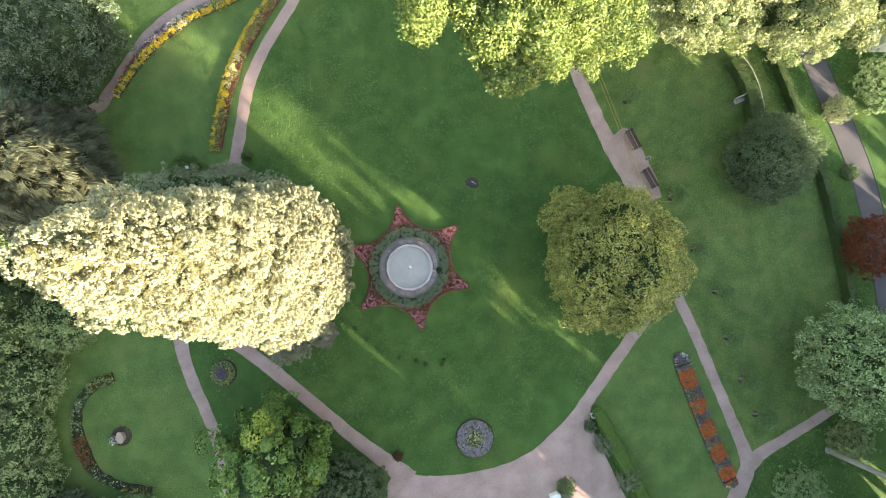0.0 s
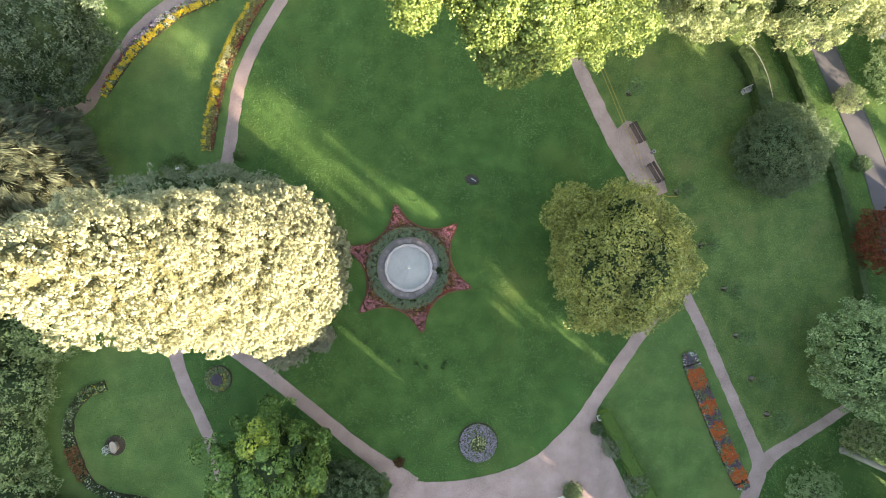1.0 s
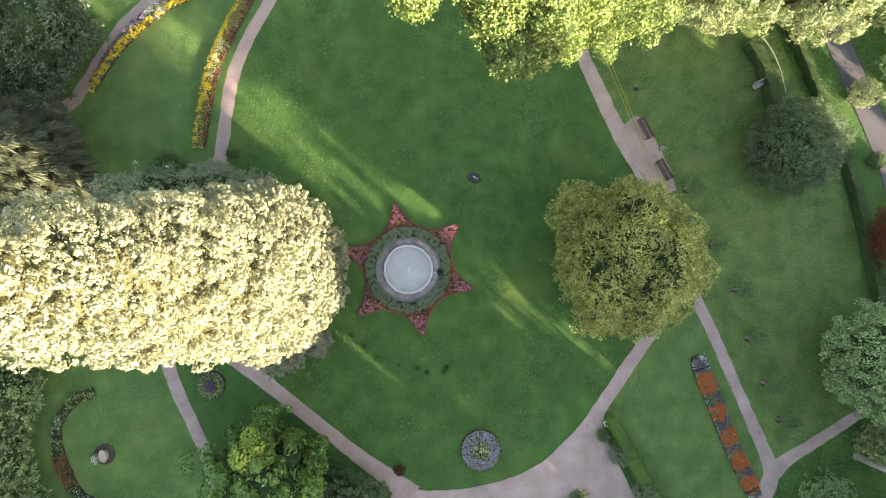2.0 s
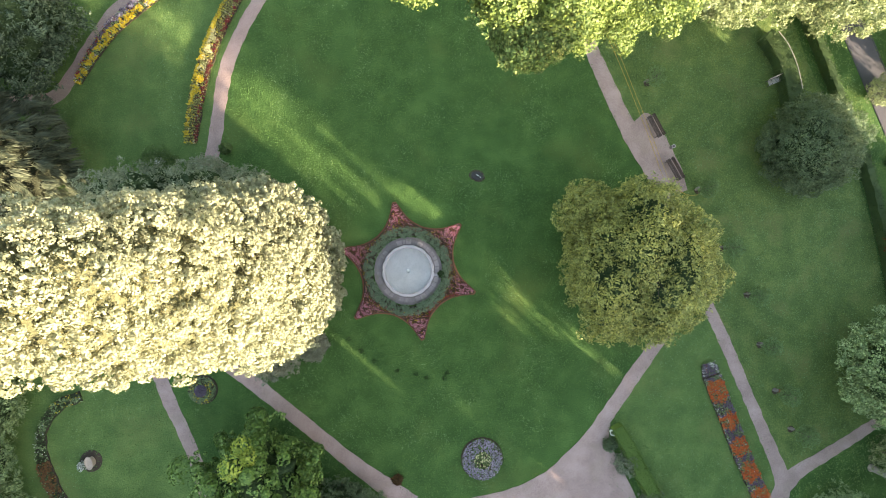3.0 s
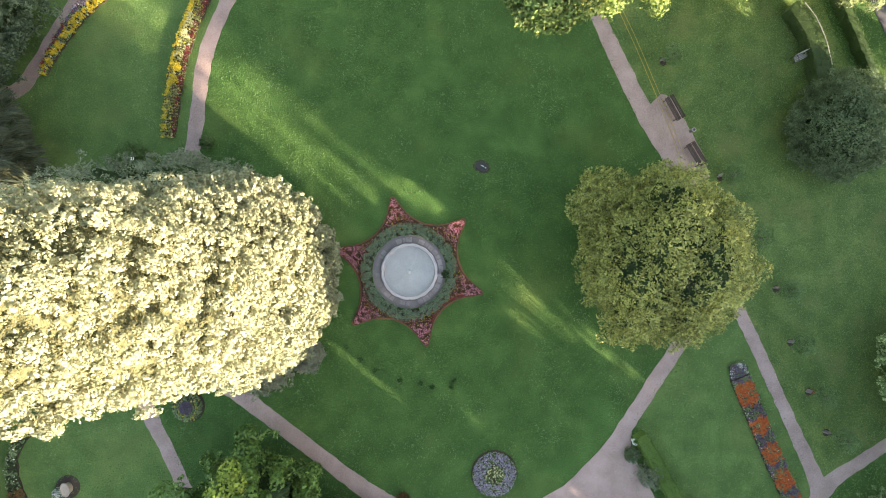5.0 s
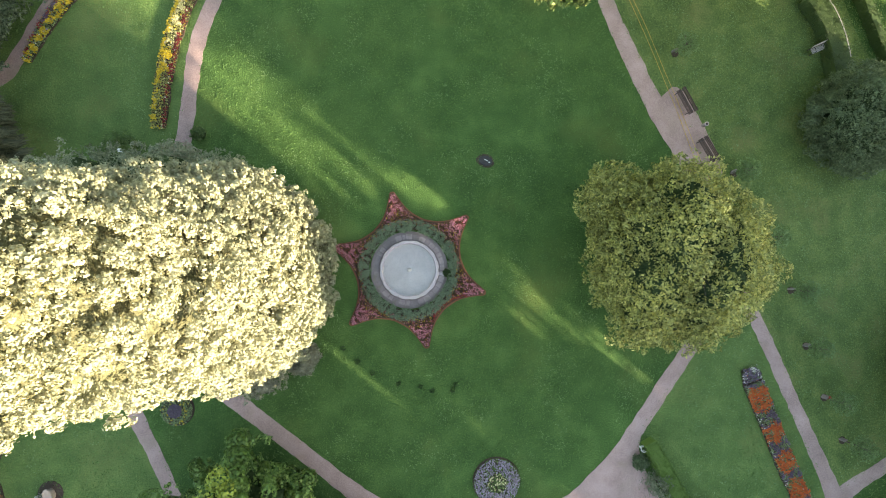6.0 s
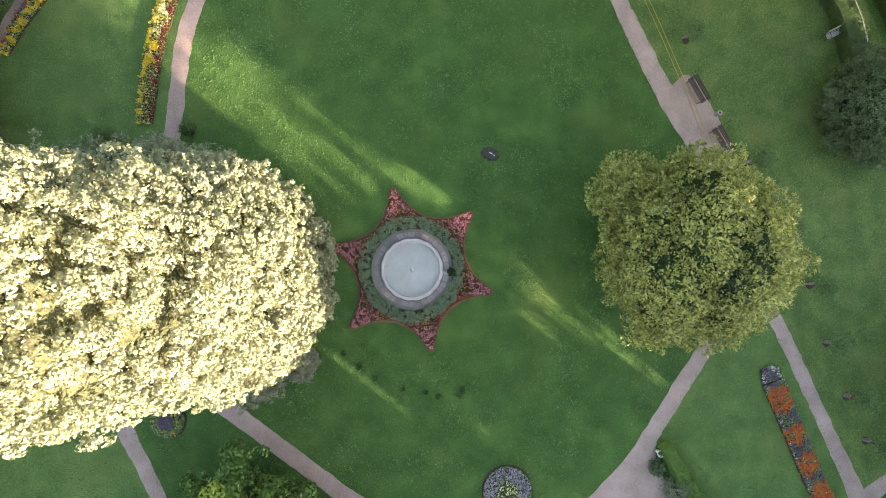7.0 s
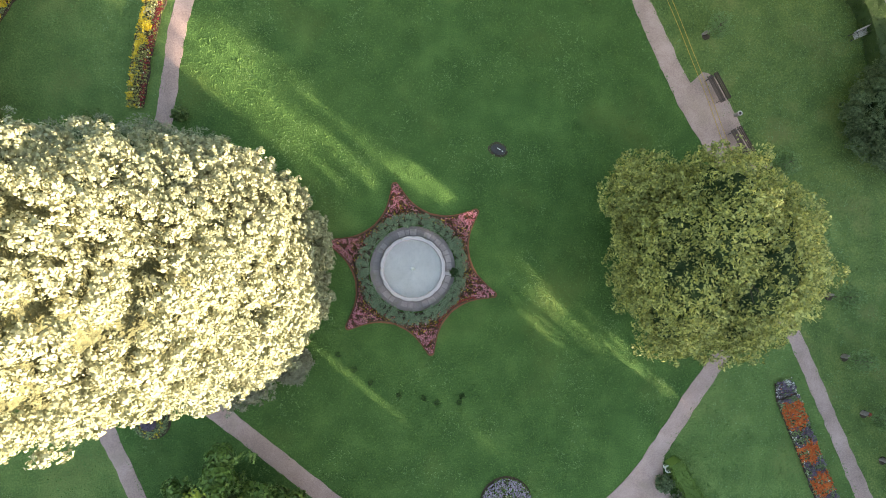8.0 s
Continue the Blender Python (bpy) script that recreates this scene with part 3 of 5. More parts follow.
for k, side in enumerate((-1, 1)):
    line = spline([(34.6, 25.5), (37.2, 19.7), (38.5, 16.7), (40.3, 12.6), (41.8, 8.4), (43.2, 2.0), (44.3, -6.0), (45.6, -16)], 0.6)
    d = unit(np.gradient(line, axis=0))
    off = np.stack([-d[:, 1], d[:, 0]], 1) * side * 1.13
    structure("kerb_%d" % (k + 1), ribbon([(*q, 0.07) for q in (line + off)[::3]], 0.035, 0.0, foot=0.2), ASPHALT, "low grey kerb along the drive", "kerb")

# grass tufts over the lawn near the fountain
n = 135000
p = np.stack([rng.uniform(-31, 42, n), rng.uniform(-21, 25, n), np.zeros(n)], 1)
keep = np.array([noise.noise((x * 0.25, y * 0.25, 1.0)) + 0.6 * noise.noise((x * 1.1, y * 1.1, 5.0)) for x, y, _ in p]) > -0.35


def near_line(p, points):
    """Distance to the edge of a band of points (x, y, width)."""
    line = spline(points, 0.5)
    best = np.full(len(p), 1e9)
    for x, y, w in line:
        best = np.minimum(best, np.hypot(p[:, 0] - x, p[:, 1] - y) - w / 2)
    return best


BANDS = [
    [(-9.6, 26.0, 1.5), (-12.1, 21.15, 1.5), (-14.5, 15.5, 1.5), (-15.5, 8.1, 1.5), (-19.2, -2.0, 1.6), (-18.0, -10.1, 1.6), (-15.2, -16.5, 1.5)],
    [(-18.6, -5.0, 1.5), (-11.6, -8.9, 1.5), (-5.85, -13.4, 1.5), (-0.7, -17.2, 1.8)],
    [(-17.5, 23.8, 1.5), (-22.0, 20.85, 1.5), (-24.8, 16.9, 1.5), (-27.2, 12.9, 1.6)],
]
BANDS += [
    [(12.4, 23.5, 1.5), (14.5, 18.1, 1.5), (17.0, 12.8, 1.6), (19.0, 10.0, 2.4), (20.6, 7.4, 2.4), (23.0, 0.4, 1.5), (26.7, -7.7, 1.4), (30.3, -16.0, 1.6), (28.6, -21, 2)],
    [(23.3, -1.2, 1.5), (18.65, -7.0, 1.5), (15.3, -11.8, 2.0), (12, -18, 9.0)],
    [(30.2, -17.2, 1.5), (33.05, -14.8, 1.5), (40.0, -10.6, 1.5)],
    [(34.6, 25.5, 2.5), (38.5, 16.7, 2.5), (41.8, 8.4, 2.5), (44.3, -6.0, 2.5)],
    [(2, -20.6, 6.0), (8, -20.6, 7.0), (12, -19.6, 9.0)],
]
for band in BANDS:
    keep &= near_line(p, band) > -0.27
keep &= np.hypot(p[:, 0], p[:, 1]) > 5.6
p = p[keep]
p[:, 2] = 0.03
grass = leaves(p, np.tile((0, 0, 1.0), (len(p), 1)), 0.19, 0.055, spread=0.55)
grass[:, :, 2] = np.maximum(grass[:, :, 2], 0.003)
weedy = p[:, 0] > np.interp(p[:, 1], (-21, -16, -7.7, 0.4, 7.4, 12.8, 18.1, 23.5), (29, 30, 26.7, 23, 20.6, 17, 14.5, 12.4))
paler = ~weedy & ((p[:, 0] < np.interp(p[:, 1], (-21, -16.5, -10, -2, 8, 15.5, 21, 26), (-14.2, -15.2, -18, -19.2, -15.5, -14.5, -12.1, -9.6)))
                  | ((p[:, 1] < -1.8) & (p[:, 0] > np.interp(p[:, 1], (-21, -11.4, -8.2, -5, -1.8), (20.6, 16.6, 18.4, 20.7, 23.2)))))
tagged(new("grass", quads("grass", grass[~weedy & ~paler], GRASS)), "short mown grass tufts on the lawn", "grass", "", "stuff")
tagged(new("pale_grass", quads("pale_grass", grass[paler], PALE_GRASS)), "lighter short mown grass on the side lawns", "grass", "", "stuff")
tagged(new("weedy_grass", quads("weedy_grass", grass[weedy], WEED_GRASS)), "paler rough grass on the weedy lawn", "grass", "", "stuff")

# pale weeds and clover in the grass, thicker to the east
n = 26000
p = np.stack([rng.uniform(-28, 40, n), rng.uniform(-20, 24, n), np.full(n, 0.03)], 1)
keep = np.array([noise.noise((x * 0.35, y * 0.35, 7.0)) + (0.4 if x > 19 else -0.03) for x, y, _ in p]) > 0.12
for band in BANDS:
    keep &= near_line(p, band) > 0.1
keep &= np.hypot(p[:, 0], p[:, 1]) > 5.8
p = p[keep]
p = np.repeat(p, 3, 0) + rng.normal(0, 0.06, (3 * len(p), 3)) * np.array((1, 1, 0.1))
weeds = leaves(p, np.tile((0, 0, 1.0), (len(p), 1)), 0.085, 0.055, 0.2)
weeds[:, :, 2] = np.maximum(weeds[:, :, 2], 0.004)
tagged(new("clover", quads("clover", weeds, CLOVER)), "pale clover and weeds in the lawn", "weeds", "", "stuff")
for x, y in ((-4.5, -5.35), (-3.5, -6.25), (-2.5, -7.05), (-0.7, -7.8), (0.8, -8.0), (1.6, -8.3), (3.0, -8.3), (3.2, -7.9)):
    ob = thing("weed_clump", (x, y), "small dark weed clump in the lawn", "weeds", "weed clumps in the lawn")
    pp, oo = dome(16, (0, 0), 0.16, 0.16, 0.0, 0.14, x)
    part("leaves", quads("leaves", tufts(pp, oo, 0.05, 10, 0.09, 0.04), HEDGE_LEAF), None, ob)

# ---- fountain ----


def fountain():
    ob = thing("fountain", (0, 0), "round stone fountain basin with scalloped rim, full of pale water", "fountain")
    part("basin", Build().lathe([(1.8, 0.05), (1.8, 0.12), (0.0005, 0.1), (0.0005, 0.05)], 48), BASIN_FLOOR, ob, "pale painted basin floor")
    # rim of curved stones, bowed outward one by one
    count = 16
    for i in range(count):
        a0, a1 = 2 * math.pi * i / count, 2 * math.pi * (i + 1) / count - 0.004
        b, seg = Build(), 6
        verts = []
        for j in range(seg + 1):
            w = a0 + (a1 - a0) * j / seg
            bow = 0.05 * math.sin(math.pi * j / seg)
            verts += [(r * math.cos(w), r * math.sin(w), z) for r, z in ((1.78, 0.02), (1.78, 0.40), (1.81, 0.44), (1.94 + bow, 0.44), (1.98 + bow, 0.40), (1.94 + bow, 0.02))]
        faces = [(j * 6 + k, j * 6 + (k + 1) % 6, j * 6 + 6 + (k + 1) % 6, j * 6 + 6 + k) for j in range(seg) for k in range(6)]
        faces += [tuple(range(5, -1, -1)), tuple(seg * 6 + k for k in range(6))]
        part("rim_stone", b.add(verts, faces), RIM_STONE, ob)
    water = bpy.data.materials.new("water")
    water.use_nodes = True
    nt = water.node_tree
    s = nt.nodes["Principled BSDF"]
    s.inputs["Base Color"].default_value = (0.94, 0.95, 0.96, 1)
    s.inputs["Roughness"].default_value, s.inputs["IOR"].default_value, s.inputs["Transmission Weight"].default_value = 0.05, 1.33, 1.0
    ripple, u = nt.nodes.new("ShaderNodeTexNoise"), nt.nodes.new("ShaderNodeBump")
    ripple.inputs["Scale"].default_value, u.inputs["Strength"].default_value, u.inputs["Distance"].default_value = 7, 0.4, 0.03
    nt.links.new(ripple.outputs[0], u.inputs["Height"]), nt.links.new(u.outputs[0], s.inputs["Normal"])
    surface_mesh = Build()
    ring = [(1.79 * math.cos(2 * math.pi * j / 48), 1.79 * math.sin(2 * math.pi * j / 48), 0.36) for j in range(48)]
    surface_mesh.add(ring, [tuple(range(48))])
    w = part("water", surface_mesh, water, ob, "still clear water")
    w.visible_shadow = False
    jet = part("jet_pipe", Build().lathe([(0.16, 0.1), (0.13, 0.3), (0.05, 0.36), (0.05, 0.62), (0.03, 0.62), (0.03, 0.1)], 16), WHITE_PAINT, ob, "small pale nozzle in the middle")
    foam = Build()
    r = random.Random(3)
    for i in range(26):
        a, q = r.uniform(0, 6.28), abs(r.gauss(0, 0.06))
        foam.block((0.05, 0.05, 0.03), pose(q * math.cos(a), q * math.sin(a), 0.62 + r.uniform(-0.05, 0.1), r.uniform(0, 90), r.uniform(0, 90), a), 0.012)
    part("bubbling_water", foam, WHITE, jet)
    # ring of paving stones round the basin
    for k, (r0, r1, count) in enumerate(((2.1, 2.48, 34),)):
        w = 0.0
        rr = random.Random(11 + k)
        cuts = sorted(i / count + rr.uniform(-0.25, 0.25) / count for i in range(count))
        for i in range(count):
            a0, a1 = 2 * math.pi * cuts[i], 2 * math.pi * (cuts[(i + 1) % count] + (1 if i == count - 1 else 0)) - 0.02
            z = 0.1 + rr.uniform(-0.012, 0.02)
            p0, p1 = r0 + rr.uniform(0, 0.03), r1 - rr.uniform(0, 0.05)
            verts = []
            for a in (a0, (a0 + a1) / 2, a1):
                verts += [(p0 * math.cos(a), p0 * math.sin(a), 0.0), (p0 * math.cos(a), p0 * math.sin(a), z), (p1 * math.cos(a), p1 * math.sin(a), z - 0.01), (p1 * math.cos(a), p1 * math.sin(a), 0.0)]
            faces = [(j * 4 + q, j * 4 + (q + 1) % 4, j * 4 + 4 + (q + 1) % 4, j * 4 + 4 + q) for j in range(2) for q in range(4)] + [(3, 2, 1, 0), (8, 9, 10, 11)]
            part("paving_stone", Build().add(verts, faces), STONE, ob)
    part("gravel_ring", Build().lathe([(2.0, 0.0), (2.0, 0.075), (2.66, 0.07), (2.68, 0.0)], 48), STONE, ob, "worn stone bed under the paving")
    # drain with a dark cover on the rim of the paving
    part("drain_slab", Build().block((0.42, 0.2, 0.06), pose(2.2, -0.28, 0.11, 0, 0, -8), 0.015), RIM_STONE, ob, "pale slab leading to the drain")
    return ob


fountain()


def star(w, tip=5.42, notch=0.64):
    """Radius of the six-pointed bed in the direction w."""
    a = (math.degrees(w) - 103) % 60
    a = min(a, 60 - a)
    return tip * (notch + (1 - notch) * math.exp(-max(a - 1.6, 0) / 8.4))


def star_bed():
    ob = thing("star_flower_bed", (0, 0), "six-pointed star bed of pink, red and yellow flowers round the fountain", "flower bed")
    for name, grow, z, mat in (("edging", 0.12, 0.03, RED_SOIL), ("soil", 0.0, 0.07, SOIL)):
        b, n = Build(), 360
        verts = []
        for j in range(n):
            w = 2 * math.pi * j / n
            r = star(w) + grow
            verts += [(2.78 * math.cos(w), 2.78 * math.sin(w), z), (r * math.cos(w), r * math.sin(w), z), ((r + 0.03) * math.cos(w), (r + 0.03) * math.sin(w), -0.03)]
        b.add(verts, [(j * 3 + k, j * 3 + k + 1, ((j + 1) % n) * 3 + k + 1, ((j + 1) % n) * 3 + k) for j in range(n) for k in range(2)])
        part(name, b, mat, ob, "bare reddish earth edge" if grow else "")
    n = 30000
    w, r = rng.uniform(0, 2 * math.pi, n), np.sqrt(rng.uniform(3.1 ** 2, 5.4 ** 2, n))
    lim = np.array([star(a) for a in w])
    ok = r < lim - 0.05
    w, r, lim = w[ok], r[ok], lim[ok]
    p = np.stack([r * np.cos(w), r * np.sin(w), 0.12 + 0.16 * rng.random(len(w))], 1)
    up = np.tile((0, 0, 1.0), (len(p), 1))
    part("foliage", quads("foliage", leaves(p, up, 0.11, 0.05, 0.8), BRONZE_LEAF), None, ob, "low dark bronze leaves")
    n = 60000
    w, r = rng.uniform(0, 2 * math.pi, n), np.sqrt(rng.uniform(3.15 ** 2, 5.35 ** 2, n))
    lim = np.array([star(a) for a in w])
    ok = (r < lim - 0.08)
    w, r, lim = w[ok], r[ok], lim[ok]
    p = np.stack([r * np.cos(w), r * np.sin(w), 0.2 + 0.12 * rng.random(len(w))], 1)
    a = (np.degrees(w) - 103) % 60
    a = np.minimum(a, 60 - a)
    thick = np.array([noise.noise((q[0] * 3.2, q[1] * 3.2, 3.0)) + 0.5 * noise.noise((q[0] * 8, q[1] * 8, 9.0)) for q in p])
    pinks = (rng.random(len(w)) < np.clip((r - 3.3) / 1.0, 0.15, 1.0) * 0.54) & (thick > -0.16)
    yellows = (~pinks) & (rng.random(len(w)) < np.where(r < 4.1, 0.05, 0.01))
    turn = (np.degrees(w) + 180) % 360 - 180
    edge_row = (turn > -66) & (turn < -24) & (r > lim - 0.32)
    pinks &= ~edge_row
    reds = (~pinks) & (~yellows) & (rng.random(len(w)) < np.where(edge_row, 0.5, 0.05))
    up = np.tile((0, 0, 1.0), (len(p), 1))
    for name, sel, mat, size in (("pink_blossoms", pinks, PINK, 0.07), ("yellow_blossoms", yellows, YELLOW, 0.068), ("red_blossoms", reds, RED, 0.07)):
        part(name, quads(name, leaves(p[sel], up[sel], size, size, 0.5), mat), None, ob)
    return ob


star_bed()

# low blue-green planting between paving and star
ob = thing("low_hedge_ring", (0, 0), "ring of low blue-green bushy plants round the paving", "hedge")
n = 640
w = rng.uniform(0, 2 * math.pi, n)
r = np.sqrt(rng.uniform(2.68 ** 2, 3.4 ** 2, n))
c = np.stack([r * np.cos(w), r * np.sin(w), 0.2 + 0.1 * rng.random(n)], 1)
part("leaves", quads("leaves", tufts(c, np.tile((0, 0, 1.0), (n, 1)), 0.2, 44, 0.1, 0.04, 0.7), LAVENDER_LEAF), None, ob)
b = Build().lathe([(2.88, 0.0), (2.92, 0.18), (3.3, 0.18), (3.34, 0.0)], 64)
part("stem_mat", b, SOIL, ob, "dark stems and earth")

ob = thing("dark_bush", (2.58, -0.2), "small round dark clipped bush at the paving's edge", "bush")
pp, oo = dome(60, (0, 0), 0.26, 0.26, 0.05, 0.55, 2.0)
part("leaves", quads("leaves", tufts(pp, oo, 0.08, 40, 0.06, 0.03), HEDGE_LEAF), None, ob)
part("stem", Build().tube([(0, 0, 0), (0, 0, 0.3)], [0.04, 0.02]), BARK, ob)

# ---- flower beds ----


def bed(name, points, label, zones, z=0.1, leaf=SHRUB_LEAF, density=260, tall=0.25, soil=SOIL):
    """A long bed along (x, y, width). zones: material and a function of (along 0..1, across -1..1) giving blossoms' share of the ground."""
    at = (points[0][0], points[0][1])
    ob = thing(name, at, label, "flower bed")
    b = ribbon(points, z, 0.05, 0.25, 0.2)
    b.v = [(x - at[0], y - at[1], q) for x, y, q in b.v]
    part("soil", b, soil, ob)
    line = spline(points, 0.2)
    d = unit(np.gradient(line[:, :2], axis=0))
    length = np.linalg.norm(np.diff(line[:, :2], axis=0), axis=1).sum()
    mean = line[:, 2].mean()

    def scatter(n, low, high, inset=0.95):
        s, c = rng.random(n), rng.uniform(-1, 1, n)
        i = np.minimum((s * (len(line) - 1)).astype(int), len(line) - 1)
        nn = np.stack([-d[i, 1], d[i, 0]], 1)
        xy = line[i, :2] + nn * (c * line[i, 2] / 2 * inset)[:, None] + rng.normal(0, 0.05, (n, 2))
        hill = 1 - 0.5 * c ** 2
        return np.stack([xy[:, 0] - at[0], xy[:, 1] - at[1], z + rng.uniform(low, high, n) * hill], 1), s, c

    n = int(density * length * mean)
    p, s, c = scatter(n, 0.0, tall)
    part("foliage", quads("foliage", leaves(p, np.tile((0, 0, 1.0), (n, 1)), 0.13, 0.055, 0.9), leaf), None, ob)
    for title, mat, size, fn in zones:
        p, s, c = scatter(n, tall * 0.6, tall * 1.25)
        lump = np.array([noise.noise((x * 2.3 + at[0], y * 2.3, len(title))) for x, y, _ in p])
        ok = rng.random(n) < fn(s, c) * np.clip(0.5 + 2.6 * lump, 0.05, 1.5)
        p = p[ok]
        part(title, quads(title, leaves(p, np.tile((0, 0, 1.0), (len(p), 1)), size, size, 0.55), mat), None, ob)
    return ob


bed("flower_border", [(-25.6, 14.0, 0.6), (-24.5, 16.25, 0.9), (-23.1, 18.35, 1.1), (-21.6, 19.85, 1.1), (-19.7, 21.35, 1.0), (-17.0, 22.8, 0.9), (-14.5, 24.2, 0.9)],
    "curved border of yellow and lilac flowers beside the path",
    [("yellow_blossoms", YELLOW, 0.16, lambda s, c: np.where(c < np.where(s < 0.4, 0.05, -0.2), 1.0, np.where(s < 0.12, 0.25, 0.04))),
     ("purple_blossoms", PURPLE, 0.15, lambda s, c: np.where((c > 0.1) & (s > 0.16) & (s < 0.48), 1.3, 0.02)),
     ("lilac_blossoms", LILAC, 0.15, lambda s, c: np.where((c > 0.15) & (s > 0.3) & (s < 0.75), 0.7, 0.02)),
     ("white_blossoms", WHITE, 0.13, lambda s, c: np.where((s > 0.5) & (s < 0.58), 0.6, 0.01)),
     ("red_blossoms", RED, 0.1, lambda s, c: np.where((c > 0.1) & (s < 0.3), 0.35, 0.05))], density=400)
bed("flower_border", [(-17.0, 9.6, 0.95), (-16.7, 12.7, 1.15), (-16.15, 15.7, 1.2), (-15.15, 18.7, 1.2), (-13.95, 21.3, 1.15), (-12.6, 23.6, 1.15), (-11.6, 26, 1.1)],
    "long border of yellow flowers edged with red along the path",
    [("yellow_blossoms", YELLOW, 0.13, lambda s, c: np.where((s > 0.22) & (s < 0.33) & (c > -0.5), 1.3, np.where(c > 0.4, 1.0, 0.03))),
     ("cream_blossoms", CREAM, 0.12, lambda s, c: np.where((s > 0.33) & (s < 0.52) & (c < 0.5) & (c > -0.5), 0.9, 0.02)),
     ("red_blossoms", DEEP_RED, 0.11, lambda s, c: np.where((c < -0.55) & (c > -0.98), 1.5, 0.01)),
     ("white_blossoms", WHITE, 0.09, lambda s, c: np.where((c < -0.6) & (c > -0.9), 0.1, 0.006))], leaf=OLIVE_LEAF, density=420)
def seg(s, c):
    """The five blocks of orange along the bed, with rounded ends."""
    w = s + 0.012 * np.sin(5 * c + 40 * s)
    return sum(np.abs(w - at) < half * np.sqrt(np.clip(1.15 - 0.6 * c ** 2, 0, 1)) for at, half in ((0.19, 0.075), (0.39, 0.055), (0.57, 0.06), (0.735, 0.055), (0.9, 0.06))) > 0



bed("flower_bed", [(24.15, -7.0, 1.0), (24.5, -8.1, 1.5), (25.65, -10.95, 1.45), (27.1, -14.5, 1.4), (28.6, -17.7, 1.35), (28.95, -18.5, 0.8)],
    "long narrow bed of orange and dusky lilac blocks of flowers",
    [("orange_blossoms", ORANGE, 0.12, lambda s, c: np.where(seg(s, c), 4.0, 0.01)),
     ("purple_blossoms", PURPLE, 0.12, lambda s, c: np.where(seg(s, c), 0.02, 1.1)),
     ("white_blossoms", WHITE, 0.08, lambda s, c: np.where((s < 0.03) | ((s < 0.1) & (np.abs(c) > 0.6)), 0.9, np.where((c < -0.75) & ~seg(s, c), 0.3, 0.012)))], leaf=SHRUB_LEAF, density=520)
bed("curved_flower_bed", [(-24.4, -9.9, 0.8), (-26.0, -10.6, 0.85), (-27.0, -12.2, 0.7), (-27.1, -13.9, 0.8), (-26.5, -15.9, 1.1), (-25.3, -17.7, 0.75), (-23.4, -18.7, 0.65),
                          (-20.8, -19.2, 0.7)],
    "thin curved bed of sparse white flowers and rusty foliage",
    [("white_blossoms", WHITE, 0.1, lambda s, c: np.where(((s > 0.25) & (s < 0.42)) | ((s > 0.62) & (s < 0.9)), 0.06, 0.01)),
     ("rusty_foliage", RUST_LEAF, 0.15, lambda s, c: np.where((s > 0.44) & (s < 0.62), 4.0, 0.0)),
     ("grey_foliage", SHRUB_LEAF, 0.12, lambda s, c: np.where(s < 0.44, 0.3, 0.1)),
     ("yellow_blossoms", YELLOW, 0.1, lambda s, c: np.where((s < 0.16) | (s > 0.86), 0.1, 0.005))], leaf=DARK_HEDGE, density=420)


def round_bed(at, radius, label, outer, inner, share, ring_leaf, thick):
    ob = thing("round_flower_bed", at, label, "flower bed")
    part("soil", Build().lathe([(radius + 0.08, -0.02), (radius, 0.08), (radius * 0.5, 0.16), (0.001, 0.18), (0.001, -0.02)], 40), SOIL, ob)
    n = int(900 * radius ** 2)
    for title, mat, size, low, high, share_ in (("foliage", ring_leaf, 0.12, 0, 1, 1.0), ("outer_blossoms", outer, 0.11, 0.42, 0.98, thick), ("inner_blossoms", inner, 0.11, 0, 0.42, share)):
        w, r = rng.uniform(0, 2 * math.pi, n), radius * np.sqrt(rng.uniform(low ** 2, high ** 2, n))
        ok = rng.random(n) < share_
        w, r = w[ok], r[ok]
        z = 0.14 + 0.25 * (1 - (r / radius) ** 2) + rng.uniform(0, 0.1, len(r)) + (0 if title == "foliage" else 0.06)
        p = np.stack([r * np.cos(w), r * np.sin(w), z], 1)
        part(title, quads(title, leaves(p, np.tile((0, 0, 1.0), (len(p), 1)), size, size * (0.5 if title == "foliage" else 1), 0.6), mat), None, ob)
    return ob


round_bed((6.05, -14.55), 1.6, "round bed of pale lilac flowers with a yellow centre", LILAC, CREAM, 0.05, BROAD_LEAF, 0.6)
round_bed((-15.45, -9.35), 1.05, "round bed with dark purple plants and sparse yellow flowers", YELLOW, PURPLE, 0.8, SHRUB_LEAF, 0.06)

# ---- small stone basin on the western lawn ----
ob = thing("bird_bath", (-23.5, -14.72), "oval stone bird bath on a ring of bare earth", "bird bath")
part("earth_ring", Build().lathe([(0.85, -0.02), (0.8, 0.025), (0.001, 0.05), (0.001, -0.02)], 32), SOIL, ob)
b = Build().lathe([(0.36, 0.0), (0.38, 0.42), (0.5, 0.5), (0.46, 0.54), (0.38, 0.49), (0.001, 0.45), (0.001, 0.0)], 32)
b.v = [(x * 0.62 * math.cos(0.3) - y * math.sin(0.3) + 0.12, x * 0.62 * math.sin(0.3) + y * math.cos(0.3), z) for x, y, z in b.v]
part("bowl", b, surface("sandstone", [(0.2, (0.24, 0.19, 0.15)), (0.8, (0.44, 0.36, 0.29))], fine=12, coarse=2, bump=0.4), ob, "sandy stone bowl")
ob = thing("white_flower_clump", (-24.0, -15.02), "small clump of white flowers beside the bird bath", "flowers")
pp, oo = dome(60, (0, 0), 0.3, 0.26, 0.02, 0.4, 5.0)
part("leaves", quads("leaves", tufts(pp, oo, 0.08, 20, 0.09, 0.04), GREY_LEAF), None, ob)
